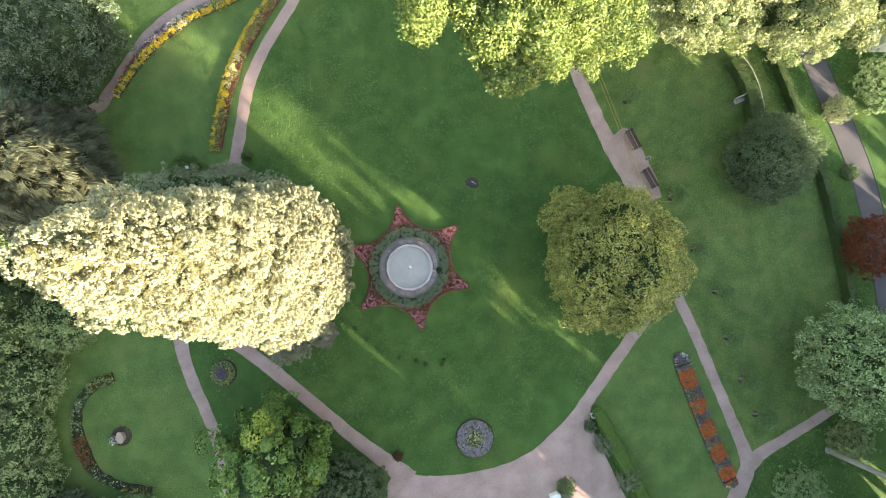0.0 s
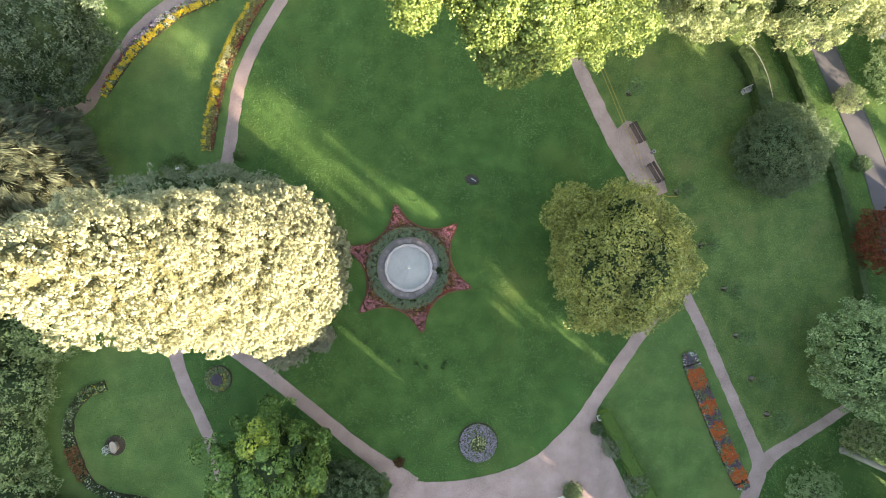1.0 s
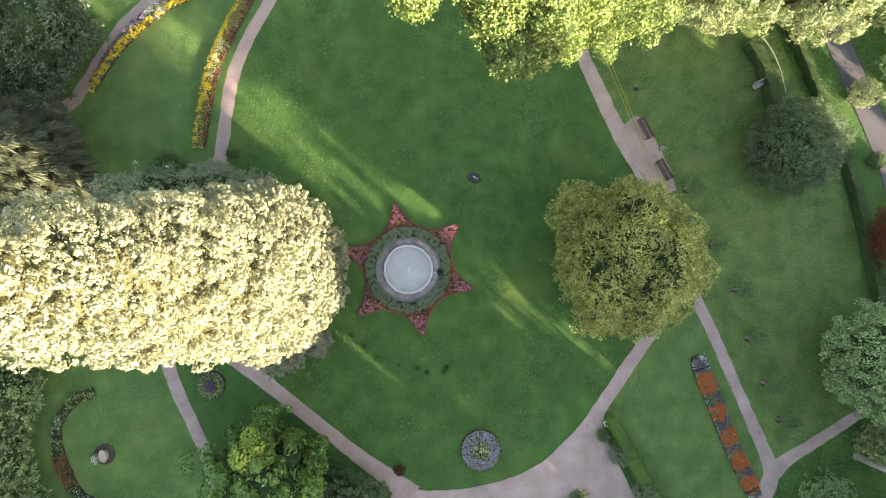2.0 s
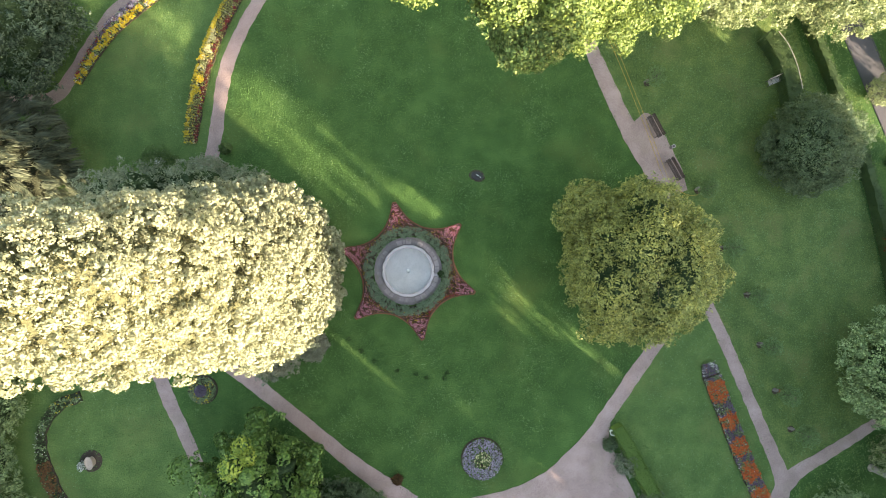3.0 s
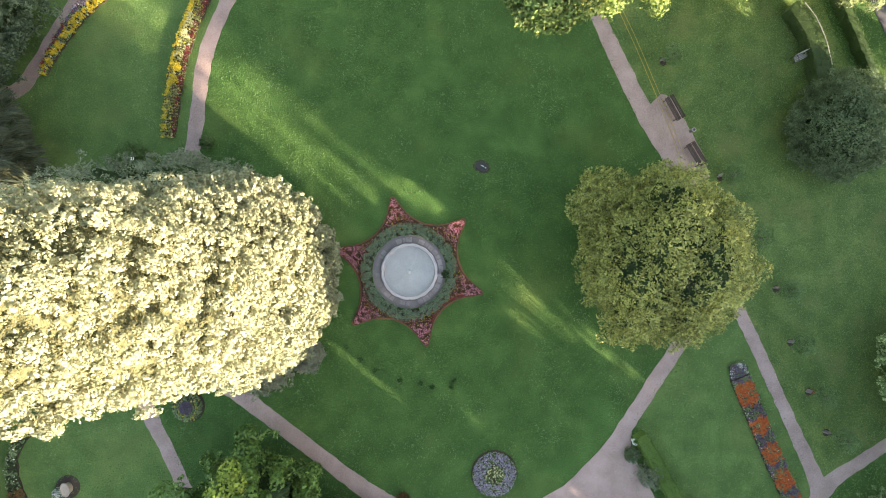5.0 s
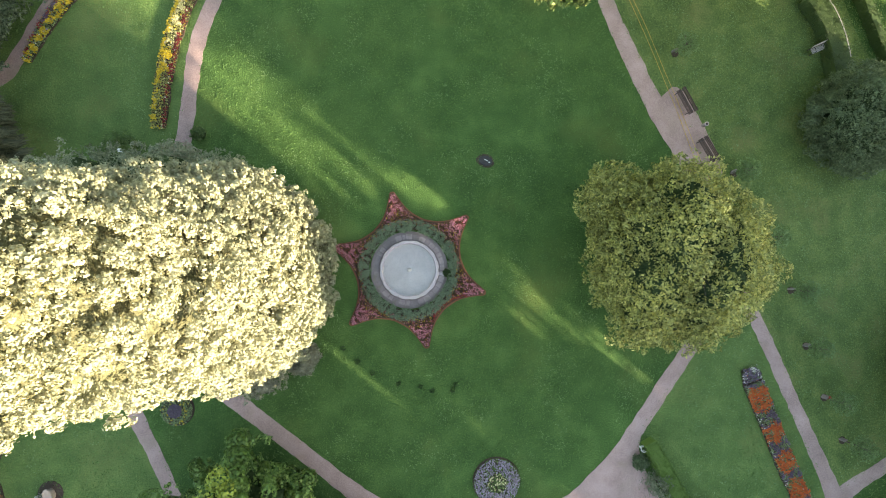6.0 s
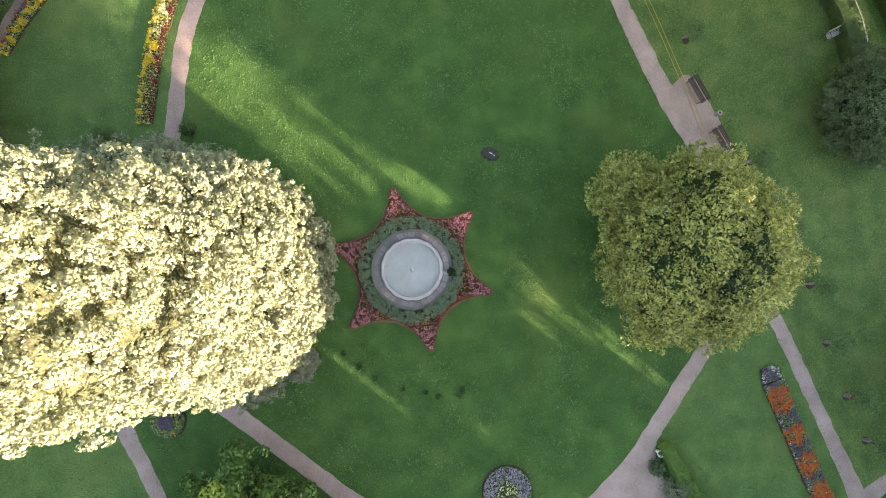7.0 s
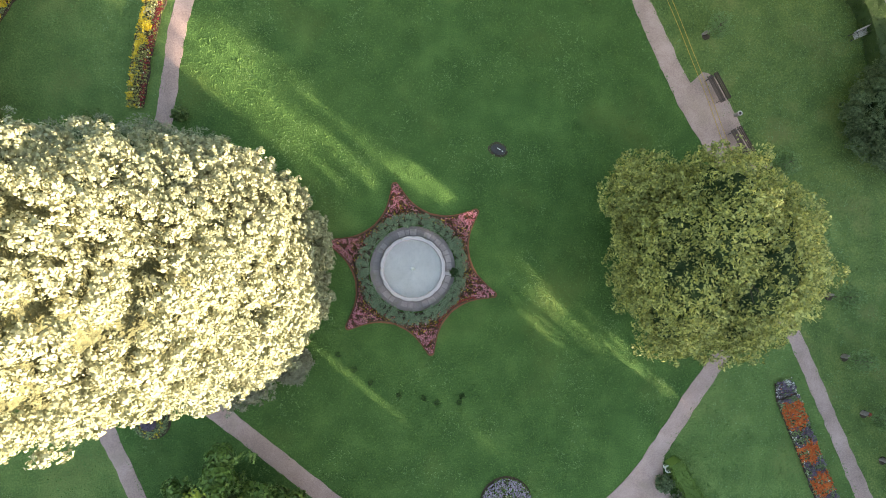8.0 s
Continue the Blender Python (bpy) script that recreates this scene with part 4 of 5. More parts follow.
part("blossoms", quads("blossoms", tufts(pp, oo, 0.14, 7, 0.09, 0.09), WHITE), None, ob)

# dark metal cover in the lawn
ob = thing("ground_plate", (5.3, 7.65), "dark oval metal cover set in worn earth in the lawn", "cover")
ob.rotation_euler = (0, 0, radians(-15))
b = Build().lathe([(0.68, -0.02), (0.64, 0.012), (0.001, 0.016), (0.001, -0.02)], 28)
b.v = [(x * (1 + 0.12 * noise.noise((x * 2, y * 2, 1))), y * 0.72 * (1 + 0.12 * noise.noise((x * 2, y * 2, 5))), z) for x, y, z in b.v]
part("worn_earth", b, SOIL, ob)
b = Build().lathe([(0.5, 0.0), (0.48, 0.09), (0.4, 0.12), (0.001, 0.12), (0.001, 0.0)], 24)
b.v = [(x, y * 0.7, z) for x, y, z in b.v]
part("cover", b, IRON, ob)
# Two white pieces added as the glints on the dark cover.
part("handle", Build().tube([(-0.1, 0.05, 0.1), (-0.1, 0.05, 0.16), (0.12, 0.0, 0.16), (0.12, 0.0, 0.1)], [0.03] * 4, 6), WHITE_PAINT, ob, "white bar added as a glint on the cover")
part("lock_plate", Build().block((0.1, 0.07, 0.03), pose(0.27, -0.05, 0.13, 0, 0, 20), 0.01), WHITE_PAINT, ob, "white block added as a second glint")

# ---- benches, bin, ropes ----


def bench(m, wood, label, length=1.8):
    ob = thing("park_bench", (0, 0), label, "bench", "benches by the path" if wood is WOOD else "")
    for i in range(4):
        part("seat_slat", Build().block((length, 0.085, 0.035), pose(0, 0.06 + 0.1 * i, 0.45), 0.008), wood, ob)
    for i in range(3):
        part("back_slat", Build().block((length, 0.03, 0.095), pose(0, 0.45 + 0.022 * i, 0.58 + 0.13 * i, -14), 0.008), wood, ob)
    for x in (-length / 2 + 0.15, length / 2 - 0.15):
        part("leg", Build().tube([(x, 0.06, 0), (x, 0.08, 0.43)], [0.03, 0.025], 8), IRON, ob)
        part("leg", Build().tube([(x, 0.46, 0), (x, 0.43, 0.43), (x, 0.52, 0.92)], [0.03, 0.026, 0.022], 8), IRON, ob)
        part("armrest", Build().tube([(x, 0.06, 0.43), (x, 0.04, 0.66), (x, 0.3, 0.68), (x, 0.46, 0.66)], [0.022] * 4, 8), IRON, ob)
    ob.matrix_basis = m
    return ob


bench(pose(19.3, 11.85, 0.03, 0, 0, -61), WOOD, "dark brown slatted wooden bench beside the gravel path", 1.9)
bench(pose(20.9, 8.4, 0.03, 0, 0, -59), WOOD, "dark brown slatted wooden bench beside the gravel path", 1.9)
bench(pose(29.6, 15.85, 0.0, 0, 0, 25), PALE_WOOD, "weathered grey bench in front of the dark hedge", 1.2)
ob = thing("litter_bin", (21.05, 10.4), "small round litter bin with a pale rim between the benches", "bin")
part("bin_body", Build().lathe([(0.13, 0.0), (0.15, 0.5), (0.135, 0.5), (0.12, 0.04), (0.001, 0.04), (0.001, 0.0)], 20), STONE, ob)
part("bin_rim", Build().lathe([(0.16, 0.49), (0.16, 0.53), (0.1, 0.53), (0.1, 0.49)], 20), RIM_STONE, ob, "pale ring")
for k, shift in enumerate((0.0, 0.32)):
    line = spline([(15.2 + shift, 20.4), (16.3 + shift, 18.1), (17.5 + shift, 15.3), (18.6 + shift, 12.7), (19.3 + shift, 10.9), (20.4 + shift * 1.2, 8.0), (21.2 + shift, 6.4)], 0.6)
    b = Build().tube([(x, y, 0.06 + 0.02 * math.sin(3 * x)) for x, y in line], [0.015] * len(line), 5)
    tagged(new("yellow_rope", b.mesh("yellow_rope", YELLOW_ROPE)), "thin yellow rope laid along the gravel path", "rope", "ropes on the path")
line = spline([(21.3, 7.4), (21.9, 6.8), (22.6, 6.55), (23.3, 6.6)], 0.3)
tagged(new("yellow_rope", Build().tube([(x, y, 0.05) for x, y in line], [0.02] * len(line), 5).mesh("yellow_rope", YELLOW_ROPE)), "short curved yellow rope by the sapling", "rope", "ropes on the path")

ob = thing("plant_sign", (-18.75, 7.75), "small white label on a stake among the shrubs", "sign")
part("stake", Build().tube([(0, 0, 0), (0, 0, 1.45)], [0.02, 0.02], 6), IRON, ob)
part("plate", Build().block((0.3, 0.22, 0.02), pose(0, 0, 1.46, 20), 0.004), WHITE_PAINT, ob)

# ---- saplings with dark foot ----


def sapling(at, height, label, seed, dense=1.0, red=False):
    r = random.Random(seed)
    ob = thing("young_tree", at, label, "tree", "young trees on the lawn")
    part("mulch", Build().lathe([(0.3, -0.02), (0.25, 0.04), (0.1, 0.08), (0.001, 0.08), (0.001, -0.02)], 16), SOIL, ob, "dark mulch round the stem")
    part("trunk", Build().tube([(0, 0, 0), (0.03, 0.02, height * 0.5), (0.0, 0.05, height)], [0.045, 0.03, 0.008], 7), BARK, ob, smooth=True)
    stake = Build().block((0.3, 0.12, 0.5), pose(-0.15, 0.12, 0.25, 0, 0, r.uniform(0, 60)), 0.02)
    part("tree_guard", stake, STONE, ob, "grey stone guard at the foot")
    if red:
        part("red_tag", Build().block((0.26, 0.2, 0.3), pose(0.22, 0.02, 0.15, 0, 0, 20), 0.03), petals("red_plastic", (0.25, 0.03, 0.02), (0.4, 0.06, 0.04)), ob, "red sleeve")
    n = int(150 * dense)
    pp, oo = dome(n, (0, 0), 0.75, 0.75, height * 0.45, height, seed, depth=0.7)
    limbs = Build()
    for q in pp[::6]:
        limbs.tube([(0, 0, q[2] - 0.3), tuple(q)], [0.012, 0.004], 4)
    part("twigs", limbs, BARK, ob)
    part("crown", quads("crown", tufts(pp, oo, 0.18, 8, 0.13, 0.07), CLOVER), None, ob)


sapling((19.05, 15.6), 2.2, "thin young tree with sparse grey-green leaves on the lawn", 1)
sapling((23.3, 6.95), 2.4, "thin young tree beside the benches", 2, 1.4)
sapling((25.4, 2.3), 2.2, "thin young tree under the edge of the large tree", 3)
sapling((27.45, -1.45), 2.3, "thin young tree with sparse crown on the lawn", 4, 1.2)
sapling((28.5, -5.45), 2.1, "thin young tree with sparse crown on the lawn", 5)
sapling((29.8, -9.15), 2.4, "thin young tree with a red sleeve at its foot", 6, 1.2, True)
sapling((31.1, -12.2), 2.6, "thin young tree with sparse crown on the lawn", 7, 1.5)

# ---- hedges ----


def hedge(points, height, label, leaf, density=46, size=0.11):
    at = points[0][:2]
    ob = thing("hedge", at, label, "hedge")
    b = ribbon([(x, y, w * 0.86) for x, y, w in points], height * 0.9, 0.05, 0.4, height * 0.9)
    b.v = [(x - at[0], y - at[1], z) for x, y, z in b.v]
    part("hedge_core", b, leaf, ob)
    line = spline(points, 0.2)
    d = unit(np.gradient(line[:, :2], axis=0))
    length = np.linalg.norm(np.diff(line[:, :2], axis=0), axis=1).sum()
    n = int(length * (line[:, 2].mean() + 2 * height) * density)
    i = rng.integers(0, len(line), n)
    u = rng.uniform(-1, 1, n) * (line[i, 2] / 2 + height)
    half = line[i, 2] / 2
    top = np.abs(u) < half
    nn = np.stack([-d[i, 1], d[i, 0]], 1)
    off = np.clip(u, -half, half)
    z = np.where(top, height, height - (np.abs(u) - half))
    p = np.stack([line[i, 0] + nn[:, 0] * off - at[0], line[i, 1] + nn[:, 1] * off - at[1], z], 1) + rng.normal(0, 0.06, (n, 3))
    p[:, 2] = np.maximum(p[:, 2], 0.03)
    o = np.where(top[:, None], np.array((0, 0, 1.0)), np.concatenate([nn * np.sign(u)[:, None], np.zeros((n, 1))], 1))
    part("leaves", quads("leaves", tufts(p, o, 0.06, 5, size, size * 0.5, 0.8), leaf), None, ob)


hedge([(30.9, 24.5, 0.6), (32.0, 21.9, 0.6), (33.3, 18.9, 0.6), (35.2, 14.2, 0.6), (37.2, 9.3, 0.6), (38.5, 4.4, 0.62), (39.6, -1.0, 0.65), (40.6, -7, 0.65)], 0.9,
      "long dark clipped hedge beside the drive", DARK_HEDGE)
hedge([(28.6, 19.7, 1.0), (29.4, 18.9, 1.4), (30.2, 17.4, 1.45), (30.8, 15.2, 1.4), (31.0, 13.2, 1.4)], 1.1, "rounded dark green hedge with a pale edge", DARK_HEDGE)
hedge([(16.55, -11.9, 0.8), (17.3, -13.2, 0.95), (18.1, -14.7, 1.0), (19.3, -16.8, 1.0), (20.5, -18.9, 1.0), (21.8, -21.3, 1.0), (23, -23.5, 1.0)], 1.0, "light green clipped hedge beside the gravel place", HEDGE_TOP, 120, 0.08)
hedge([(-1.75, -17.4, 0.75), (-1.75, -19, 0.75), (-1.75, -22, 0.75)], 0.9, "small clipped box hedge at the gravel's edge", HEDGE_TOP, 120, 0.06)
line = spline([(29.3, 19.8), (30.1, 18.8), (30.85, 17.1), (31.3, 15.2)], 0.5)
tagged(new("hose", Build().tube([(x, y, 1.18) for x, y in line], [0.03] * len(line), 6).mesh("hose", PALE_WOOD)), "thin pale hose lying on the rounded hedge", "hose")

# ---- trees ----

# tall golden columnar tree
base = (-8.7, -0.35)
profile = [(0.3, 4.0), (1.2, 5.0), (3, 5.3), (8, 5.3), (12.4, 4.9), (17, 4.15), (20.5, 3.55), (25, 2.75), (28, 2.0), (31, 0.85), (32.3, 0.3)]
c, o = column(1050, base, [(z, r * 0.94 - 0.3) for z, r in profile], 3.0, 0.09, 0.16, 0.65)
c[:, 0] = base[0] + 0.78 * (c[:, 0] - base[0])
c[:, 1] = base[1] + (c[:, 1] - base[1]) * np.where(c[:, 1] > base[1], np.interp(c[:, 2], (6, 18), (1.17, 1.02)), np.interp(c[:, 2], (9, 19, 26), (1.06, 1.0, 1.07)))
c, o = thin(c, o, (c[:, 0] < base[0] - 0.6) & (c[:, 2] < 27), 4)
high = c[:, 2] > 15
top = c[:, 2] > 20
golden = tree("golden_cypress", base, "huge dense golden-leaved columnar tree brightly lit by low sun", GOLD_LEAF,
     [puffs(c[~high], o[~high], 0.58, 26, 0.12, 0.07, 0.4), puffs(c[high], o[high], 0.46, 30, 0.085, 0.05, 0.4)], skeleton(base, 29, 0.5, 3.2, 14, 5, 0.05))
clumps(golden, base, c[~high], o[~high], 0.62, 18, 0.18, GOLD_MASS, 16, 0.15, 0.12, 0.16)
clumps(golden, base, c[high & ~top], o[high & ~top], 0.54, 27, 0.14, GOLD_MASS, 17, 0.105, 0.085, 0.16)
clumps(golden, base, c[top], o[top], 0.48, 38, 0.11, GOLD_MASS, 18, 0.078, 0.062, 0.16)
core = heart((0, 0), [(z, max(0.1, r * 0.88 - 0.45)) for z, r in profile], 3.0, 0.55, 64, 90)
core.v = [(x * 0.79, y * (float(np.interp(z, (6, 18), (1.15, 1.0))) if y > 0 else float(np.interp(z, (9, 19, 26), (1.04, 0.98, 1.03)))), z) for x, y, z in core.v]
part("inner_foliage", core, GOLD_HEART, golden, "closed shell of inner twigs, darkened as gap shade", True)

# rounded olive tree east of the fountain
base = (16.15, 0.8)
c, o = dome(950, base, 4.75, 5.3, 1.6, 10.2, 8.0, 0.34, 2.4, 0.2, 0.35)
c1, o1 = dome(110, (12.6, 4.3), 1.7, 1.8, 3.0, 7.0, 2.0, 0.3, 2.2, 0.3)
c, o = np.concatenate([c, c1]), np.concatenate([o, o1])
olive = tree("olive_green_tree", base, "broad round tree with small olive and yellowing leaves", OLIVE_LEAF, [boughs(c, o, 0.6, 4, 0.26, 10, 0.19, 0.1, 0.75)],
     skeleton(base, 9, 0.28, 4.6, 16, 6, 0.2))
clumps(olive, base, c, o, 0.55, 6, 0.21, OLIVE_MASS, 9, 0.19, 0.1, 0.55)
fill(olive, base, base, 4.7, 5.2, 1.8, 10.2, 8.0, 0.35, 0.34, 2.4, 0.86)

# lime-green trees at the north edge


def canopy(ob, base, centre, rx, ry, low, high, seed):
    """Unseen crown added to a northern tree, north of its lower boughs, to dim skylight."""
    c, o = dome(150, centre, rx, ry, low, high, seed, 0.3, 2.2, 0.25)
    part("upper_crown", quads("upper_crown", tufts(c, o, 1.3, 26, 0.75, 0.5, 0.5) - np.array((*base, 0)), LIME_LEAF), None, ob)
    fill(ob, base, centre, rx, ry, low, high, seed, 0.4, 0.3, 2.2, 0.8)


c, o = dome(330, (1.1, 15.6), 2.9, 4.1, 20.5, 27.4, 1.0, 0.4, 2.4, 0.3, 0.5)
for x, y, rx, ry, n in ((0.5, 11.4, 0.75, 1.8, 70), (2.2, 11.9, 0.55, 1.6, 45)):
    c1, o1 = dome(n, (x, y), rx, ry, 22.4, 25.2, x, 0.3, 2.0, 0.3, 0.5)
    c, o = np.concatenate([c, c1]), np.concatenate([o, o1])
c, o = thin(c, o, c[:, 1] > 15.1, 3)
ob = tree("lime_green_tree", (0.8, 25.0), "tall bright lime-green broadleaf tree in full sun", LIME_LEAF, [puffs(c, o, 0.5, 120, 0.125, 0.1, 0.3), boughs(c, o, 0.6, 4, 0.26, 8, 0.11, 0.08, 0.4)],
     skeleton((0.8, 25.0), 25, 0.35, 2.8, 12, 12, 0.6, (0, -9.0)), group="northern trees")
clumps(ob, (0.8, 25.0), c, o, 0.55, 9, 0.2, LIME_MASS, 11, 0.12, 0.09)
fill(ob, (0.8, 25.0), (0.7, 15.5), 2.9, 4.1, 20.5, 27.4, 1.0, 0.5, 0.4, 2.4)
c, o = dome(600, (7.1, 14.6), 4.0, 4.6, 15.3, 27, 2.0, 0.4, 2.4, 0.3, 0.4)
c2, o2 = dome(240, (4.7, 9.15), 1.15, 0.9, 20.6, 22.8, 6.0, 0.35, 2.2, 0.3)
for x, y, r, low, high in ((3.75, 10.1, 0.95, 21.8, 24.4), (5.4, 10.0, 1.0, 21.6, 24.2), (4.5, 11.2, 1.1, 22.0, 24.8)):
    c1, o1 = dome(70, (x, y), r, r, low, high, x, 0.35, 2.2, 0.3)
    c, o = np.concatenate([c, c1]), np.concatenate([o, o1])
c, o = thin(c, o, c[:, 1] > 14.6, 3)
ob = tree("lime_green_tree", (8.4, 20.0), "tall bright lime-green broadleaf tree in full sun", LIME_LEAF, [puffs(c, o, 0.5, 120, 0.125, 0.1, 0.3), boughs(c, o, 0.6, 4, 0.26, 8, 0.11, 0.08, 0.4)],
     skeleton((8.4, 20.0), 25, 0.4, 3.8, 14, 13, 0.5, (-1.3, -5.5)), group="northern trees")
shift = np.array((8.4, 20.0, 0))
# The bough's shade is painted as a duller leaf colour.
part("shaded_bough", quads("shaded_bough", boughs(c2, o2, 0.35, 6, 0.22, 14, 0.13, 0.09, 0.5) - shift, DULL_SHADED_LEAF), None, ob, "overhanging lime bough, its shade painted in duller green")
clumps(ob, (8.4, 20.0), c2, o2, 0.35, 7, 0.18, SHADED_LIME_MASS, 11, 0.13, 0.08)
part("limb", Build().tube([(-1.0, -4.4, 20.0), (-2.4, -8.0, 22.0), (-4.0, -11.2, 22.0)], [0.16, 0.1, 0.04], 6), BARK, ob, smooth=True)
clumps(ob, (8.4, 20.0), c, o, 0.55, 9, 0.2, LIME_MASS, 11, 0.12, 0.09)
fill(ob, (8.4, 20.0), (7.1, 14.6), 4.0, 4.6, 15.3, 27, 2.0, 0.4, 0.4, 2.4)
for base, rx, ry, low, high, seed, n in (((22.8, 23.4), 4.6, 5.0, 1.5, 11, 3.0, 640), ((31.0, 22.8), 4.2, 4.8, 1.5, 11.5, 4.0, 640), ((39.0, 24.0), 3.6, 4.0, 1.5, 10, 5.0, 400),
                                         ((17.6, 26.6), 3.4, 3.6, 4, 14, 6.0, 360)):
    c, o = dome(n, base, rx, ry, low, high, seed, 0.4, 2.4, 0.4, 0.5)
    c, o = thin(c[::2], o[::2], c[::2, 1] > base[1] + 0.5, 3)
    ob = tree("pale_leaved_tree", base, "pale green broadleaf tree lit by low sun", PALE_LEAF, [puffs(c, o, 0.55, 110, 0.16, 0.12, 0.3), boughs(c, o, 0.62, 4, 0.3, 8, 0.15, 0.11, 0.45)], skeleton(base, high - 2.5, 0.3, rx * 0.8, 12, 15, 0.25),
         group="northern trees")
    clumps(ob, base, c, o, 0.6, 8, 0.24, PALE_MASS, 11, 0.17, 0.11)
    fill(ob, base, base, rx, ry, low, high, seed, 0.5, 0.4, 2.4)

for ob, base, centre, seed in zip([q for q in bpy.data.objects if q.name.startswith("lime_green_tree")], ((0.8, 25.0), (8.4, 20.0)), ((-0.5, 27.0), (10.5, 26.5)), (1.0, 2.0)):
    canopy(ob, base, centre, 6.3, 6.5, 11, 31, seed)

# dark yew by the hedge, and broadleaf trees along the east
base = (31.1, 10.3)
c, o = dome(860, base, 3.35, 3.5, 0.2, 5.6, 4.5, 0.25, 2.6, 0.3, 0.3)
ob = tree("yew_tree", base, "dense dark green rounded yew with lighter tips", YEW_LEAF, [boughs(c[::3], o[::3], 0.46, 6, 0.2, 9, 0.18, 0.085, 0.6)], skeleton(base, 4.5, 0.2, 2.4, 10, 16, 0.1))
clumps(ob, base, c[::2], o[::2], 0.45, 6, 0.26, YEW_LEAF, 14, 0.2, 0.075, 0.45)
fill(ob, base, base, 3.35, 3.5, 0.2, 5.6, 4.5, 0.3, 0.25, 2.6)
base = (37.9, -7.0)
c, o = dome(900, base, 4.4, 4.4, 1.0, 8.5, 5.5, 0.35, 2.4, 0.4, 0.35)
ob = tree("broadleaf_tree", base, "round mid-green broadleaf tree at the lawn's edge", SAGE_LEAF, [boughs(c[::3], o[::3], 0.54, 6, 0.22, 9, 0.2, 0.12, 0.55)], skeleton(base, 7, 0.22, 3.4, 12, 17, 0.2))
clumps(ob, base, c[::2], o[::2], 0.55, 8, 0.22, SAGE_MASS, 8, 0.2, 0.11)
fill(ob, base, base, 4.4, 4.4, 1.0, 8.5, 5.5, 0.35, 0.35, 2.4)
base = (40.2, 3.0)
c, o = dome(420, base, 2.4, 2.5, 0.6, 5.0, 6.5, 0.35, 2.4, 0.4, 0.4)
ob = tree("red_maple", base, "small tree with dark red and orange leaves beside the drive", RED_LEAF, [tufts(c, o, 0.35, 30, 0.16, 0.1, 0.8)], skeleton(base, 4, 0.12, 2, 9, 18, 0.2))

# south-west trees and shrubs
base = (-10.2, -15.3)
c, o = dome(700, base, 4.0, 4.2, 0.6, 8.0, 7.5, 0.45, 2.6, 0.35, 0.45)
ob = tree("large_leaved_tree", base, "broad tree with large bright green leaves in clumps", BROAD_LEAF, [puffs(c[::11], o[::11], 0.72, 260, 0.2, 0.18, 0.22), puffs(c[5::11], o[5::11], 0.46, 130, 0.19, 0.17, 0.25)], skeleton(base, 6.5, 0.25, 3.2, 12, 19, 0.15))
clumps(ob, base, c[2::9], o[2::9] * 0.9, 0.6, 14, 0.17, BROAD_MASS, 8, 0.19, 0.16, 0.25)
fill(ob, base, base, 4.2, 4.2, 0.6, 8.2, 7.5, 0.45, 0.45, 2.6)
for x, y, z, r in ((-10.3, -11.3, 6.6, 0.6), (-9.7, -11.9, 7.0, 0.5), (-10.5, -12.3, 7.5, 0.7), (-6.9, -15.7, 5.9, 0.42), (-6.4, -16.2, 5.4, 0.36)):
    at, out = np.array([(x, y, z)]), np.array([(0, -0.3, 1.0)])
    part("foliage", quads("foliage", puffs(at, out, r, int(330 * r), 0.2, 0.16, 0.3) - np.array((*base, 0)), YELLOWING_LEAF), None, ob, "bough with yellowing leaves")
base = (-4.3, -18.0)
c, o = dome(500, base, 2.8, 2.4, 0.1, 3.6, 8.5, 0.35, 2.6, 0.35, 0.4)
ob = tree("flowering_shrub", base, "dark green shrub flecked with pale leaf tips", YEW_LEAF, [tufts(c, o, 0.3, 34, 0.16, 0.09, 0.8)], skeleton(base, 2.6, 0.1, 1.6, 8, 20, 0.1))
fill(ob, base, base, 2.8, 2.4, 0.1, 3.6, 8.5, 0.4, 0.35, 2.6)
base = (-29.3, 17.6)
c, o = dome(800, base, 5.2, 5.4, 0.4, 9, 9.5, 0.3, 2.6, 0.35, 0.4)
ob = tree("dark_evergreen_tree", base, "large rounded dark evergreen tree", EVERGREEN_LEAF, [boughs(c[::3], o[::3], 0.62, 6, 0.28, 9, 0.18, 0.09, 0.5)], skeleton(base, 7.5, 0.3, 3.6, 12, 21, 0.1))
clumps(ob, base, c[::2], o[::2], 0.62, 9, 0.27, EVERGREEN_MASS, 10, 0.24, 0.11, 0.4)
fill(ob, base, base, 5.2, 5.4, 0.4, 9, 9.5, 0.4, 0.3, 2.6, 0.8)
base = (-29.0, 6.4)
c, o = dome(900, base, 5.6, 5.4, 0.4, 11, 10.5, 0.35, 2.0, 0.35, 0.35)
ob = tree("weeping_cypress", base, "dark brown-green weeping cypress with drooping fronds", CEDAR_LEAF,
     [boughs(c[::4], o[::4], 0.6, 4, 0.3, 9, 0.22, 0.07, 0.4, 0.4), fronds(c, o, 0.24, 62, 0.6, 0.065)], skeleton(base, 9, 0.3, 3.4, 14, 22, 0.1))
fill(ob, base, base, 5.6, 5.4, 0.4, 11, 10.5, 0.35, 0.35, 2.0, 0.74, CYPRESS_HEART)
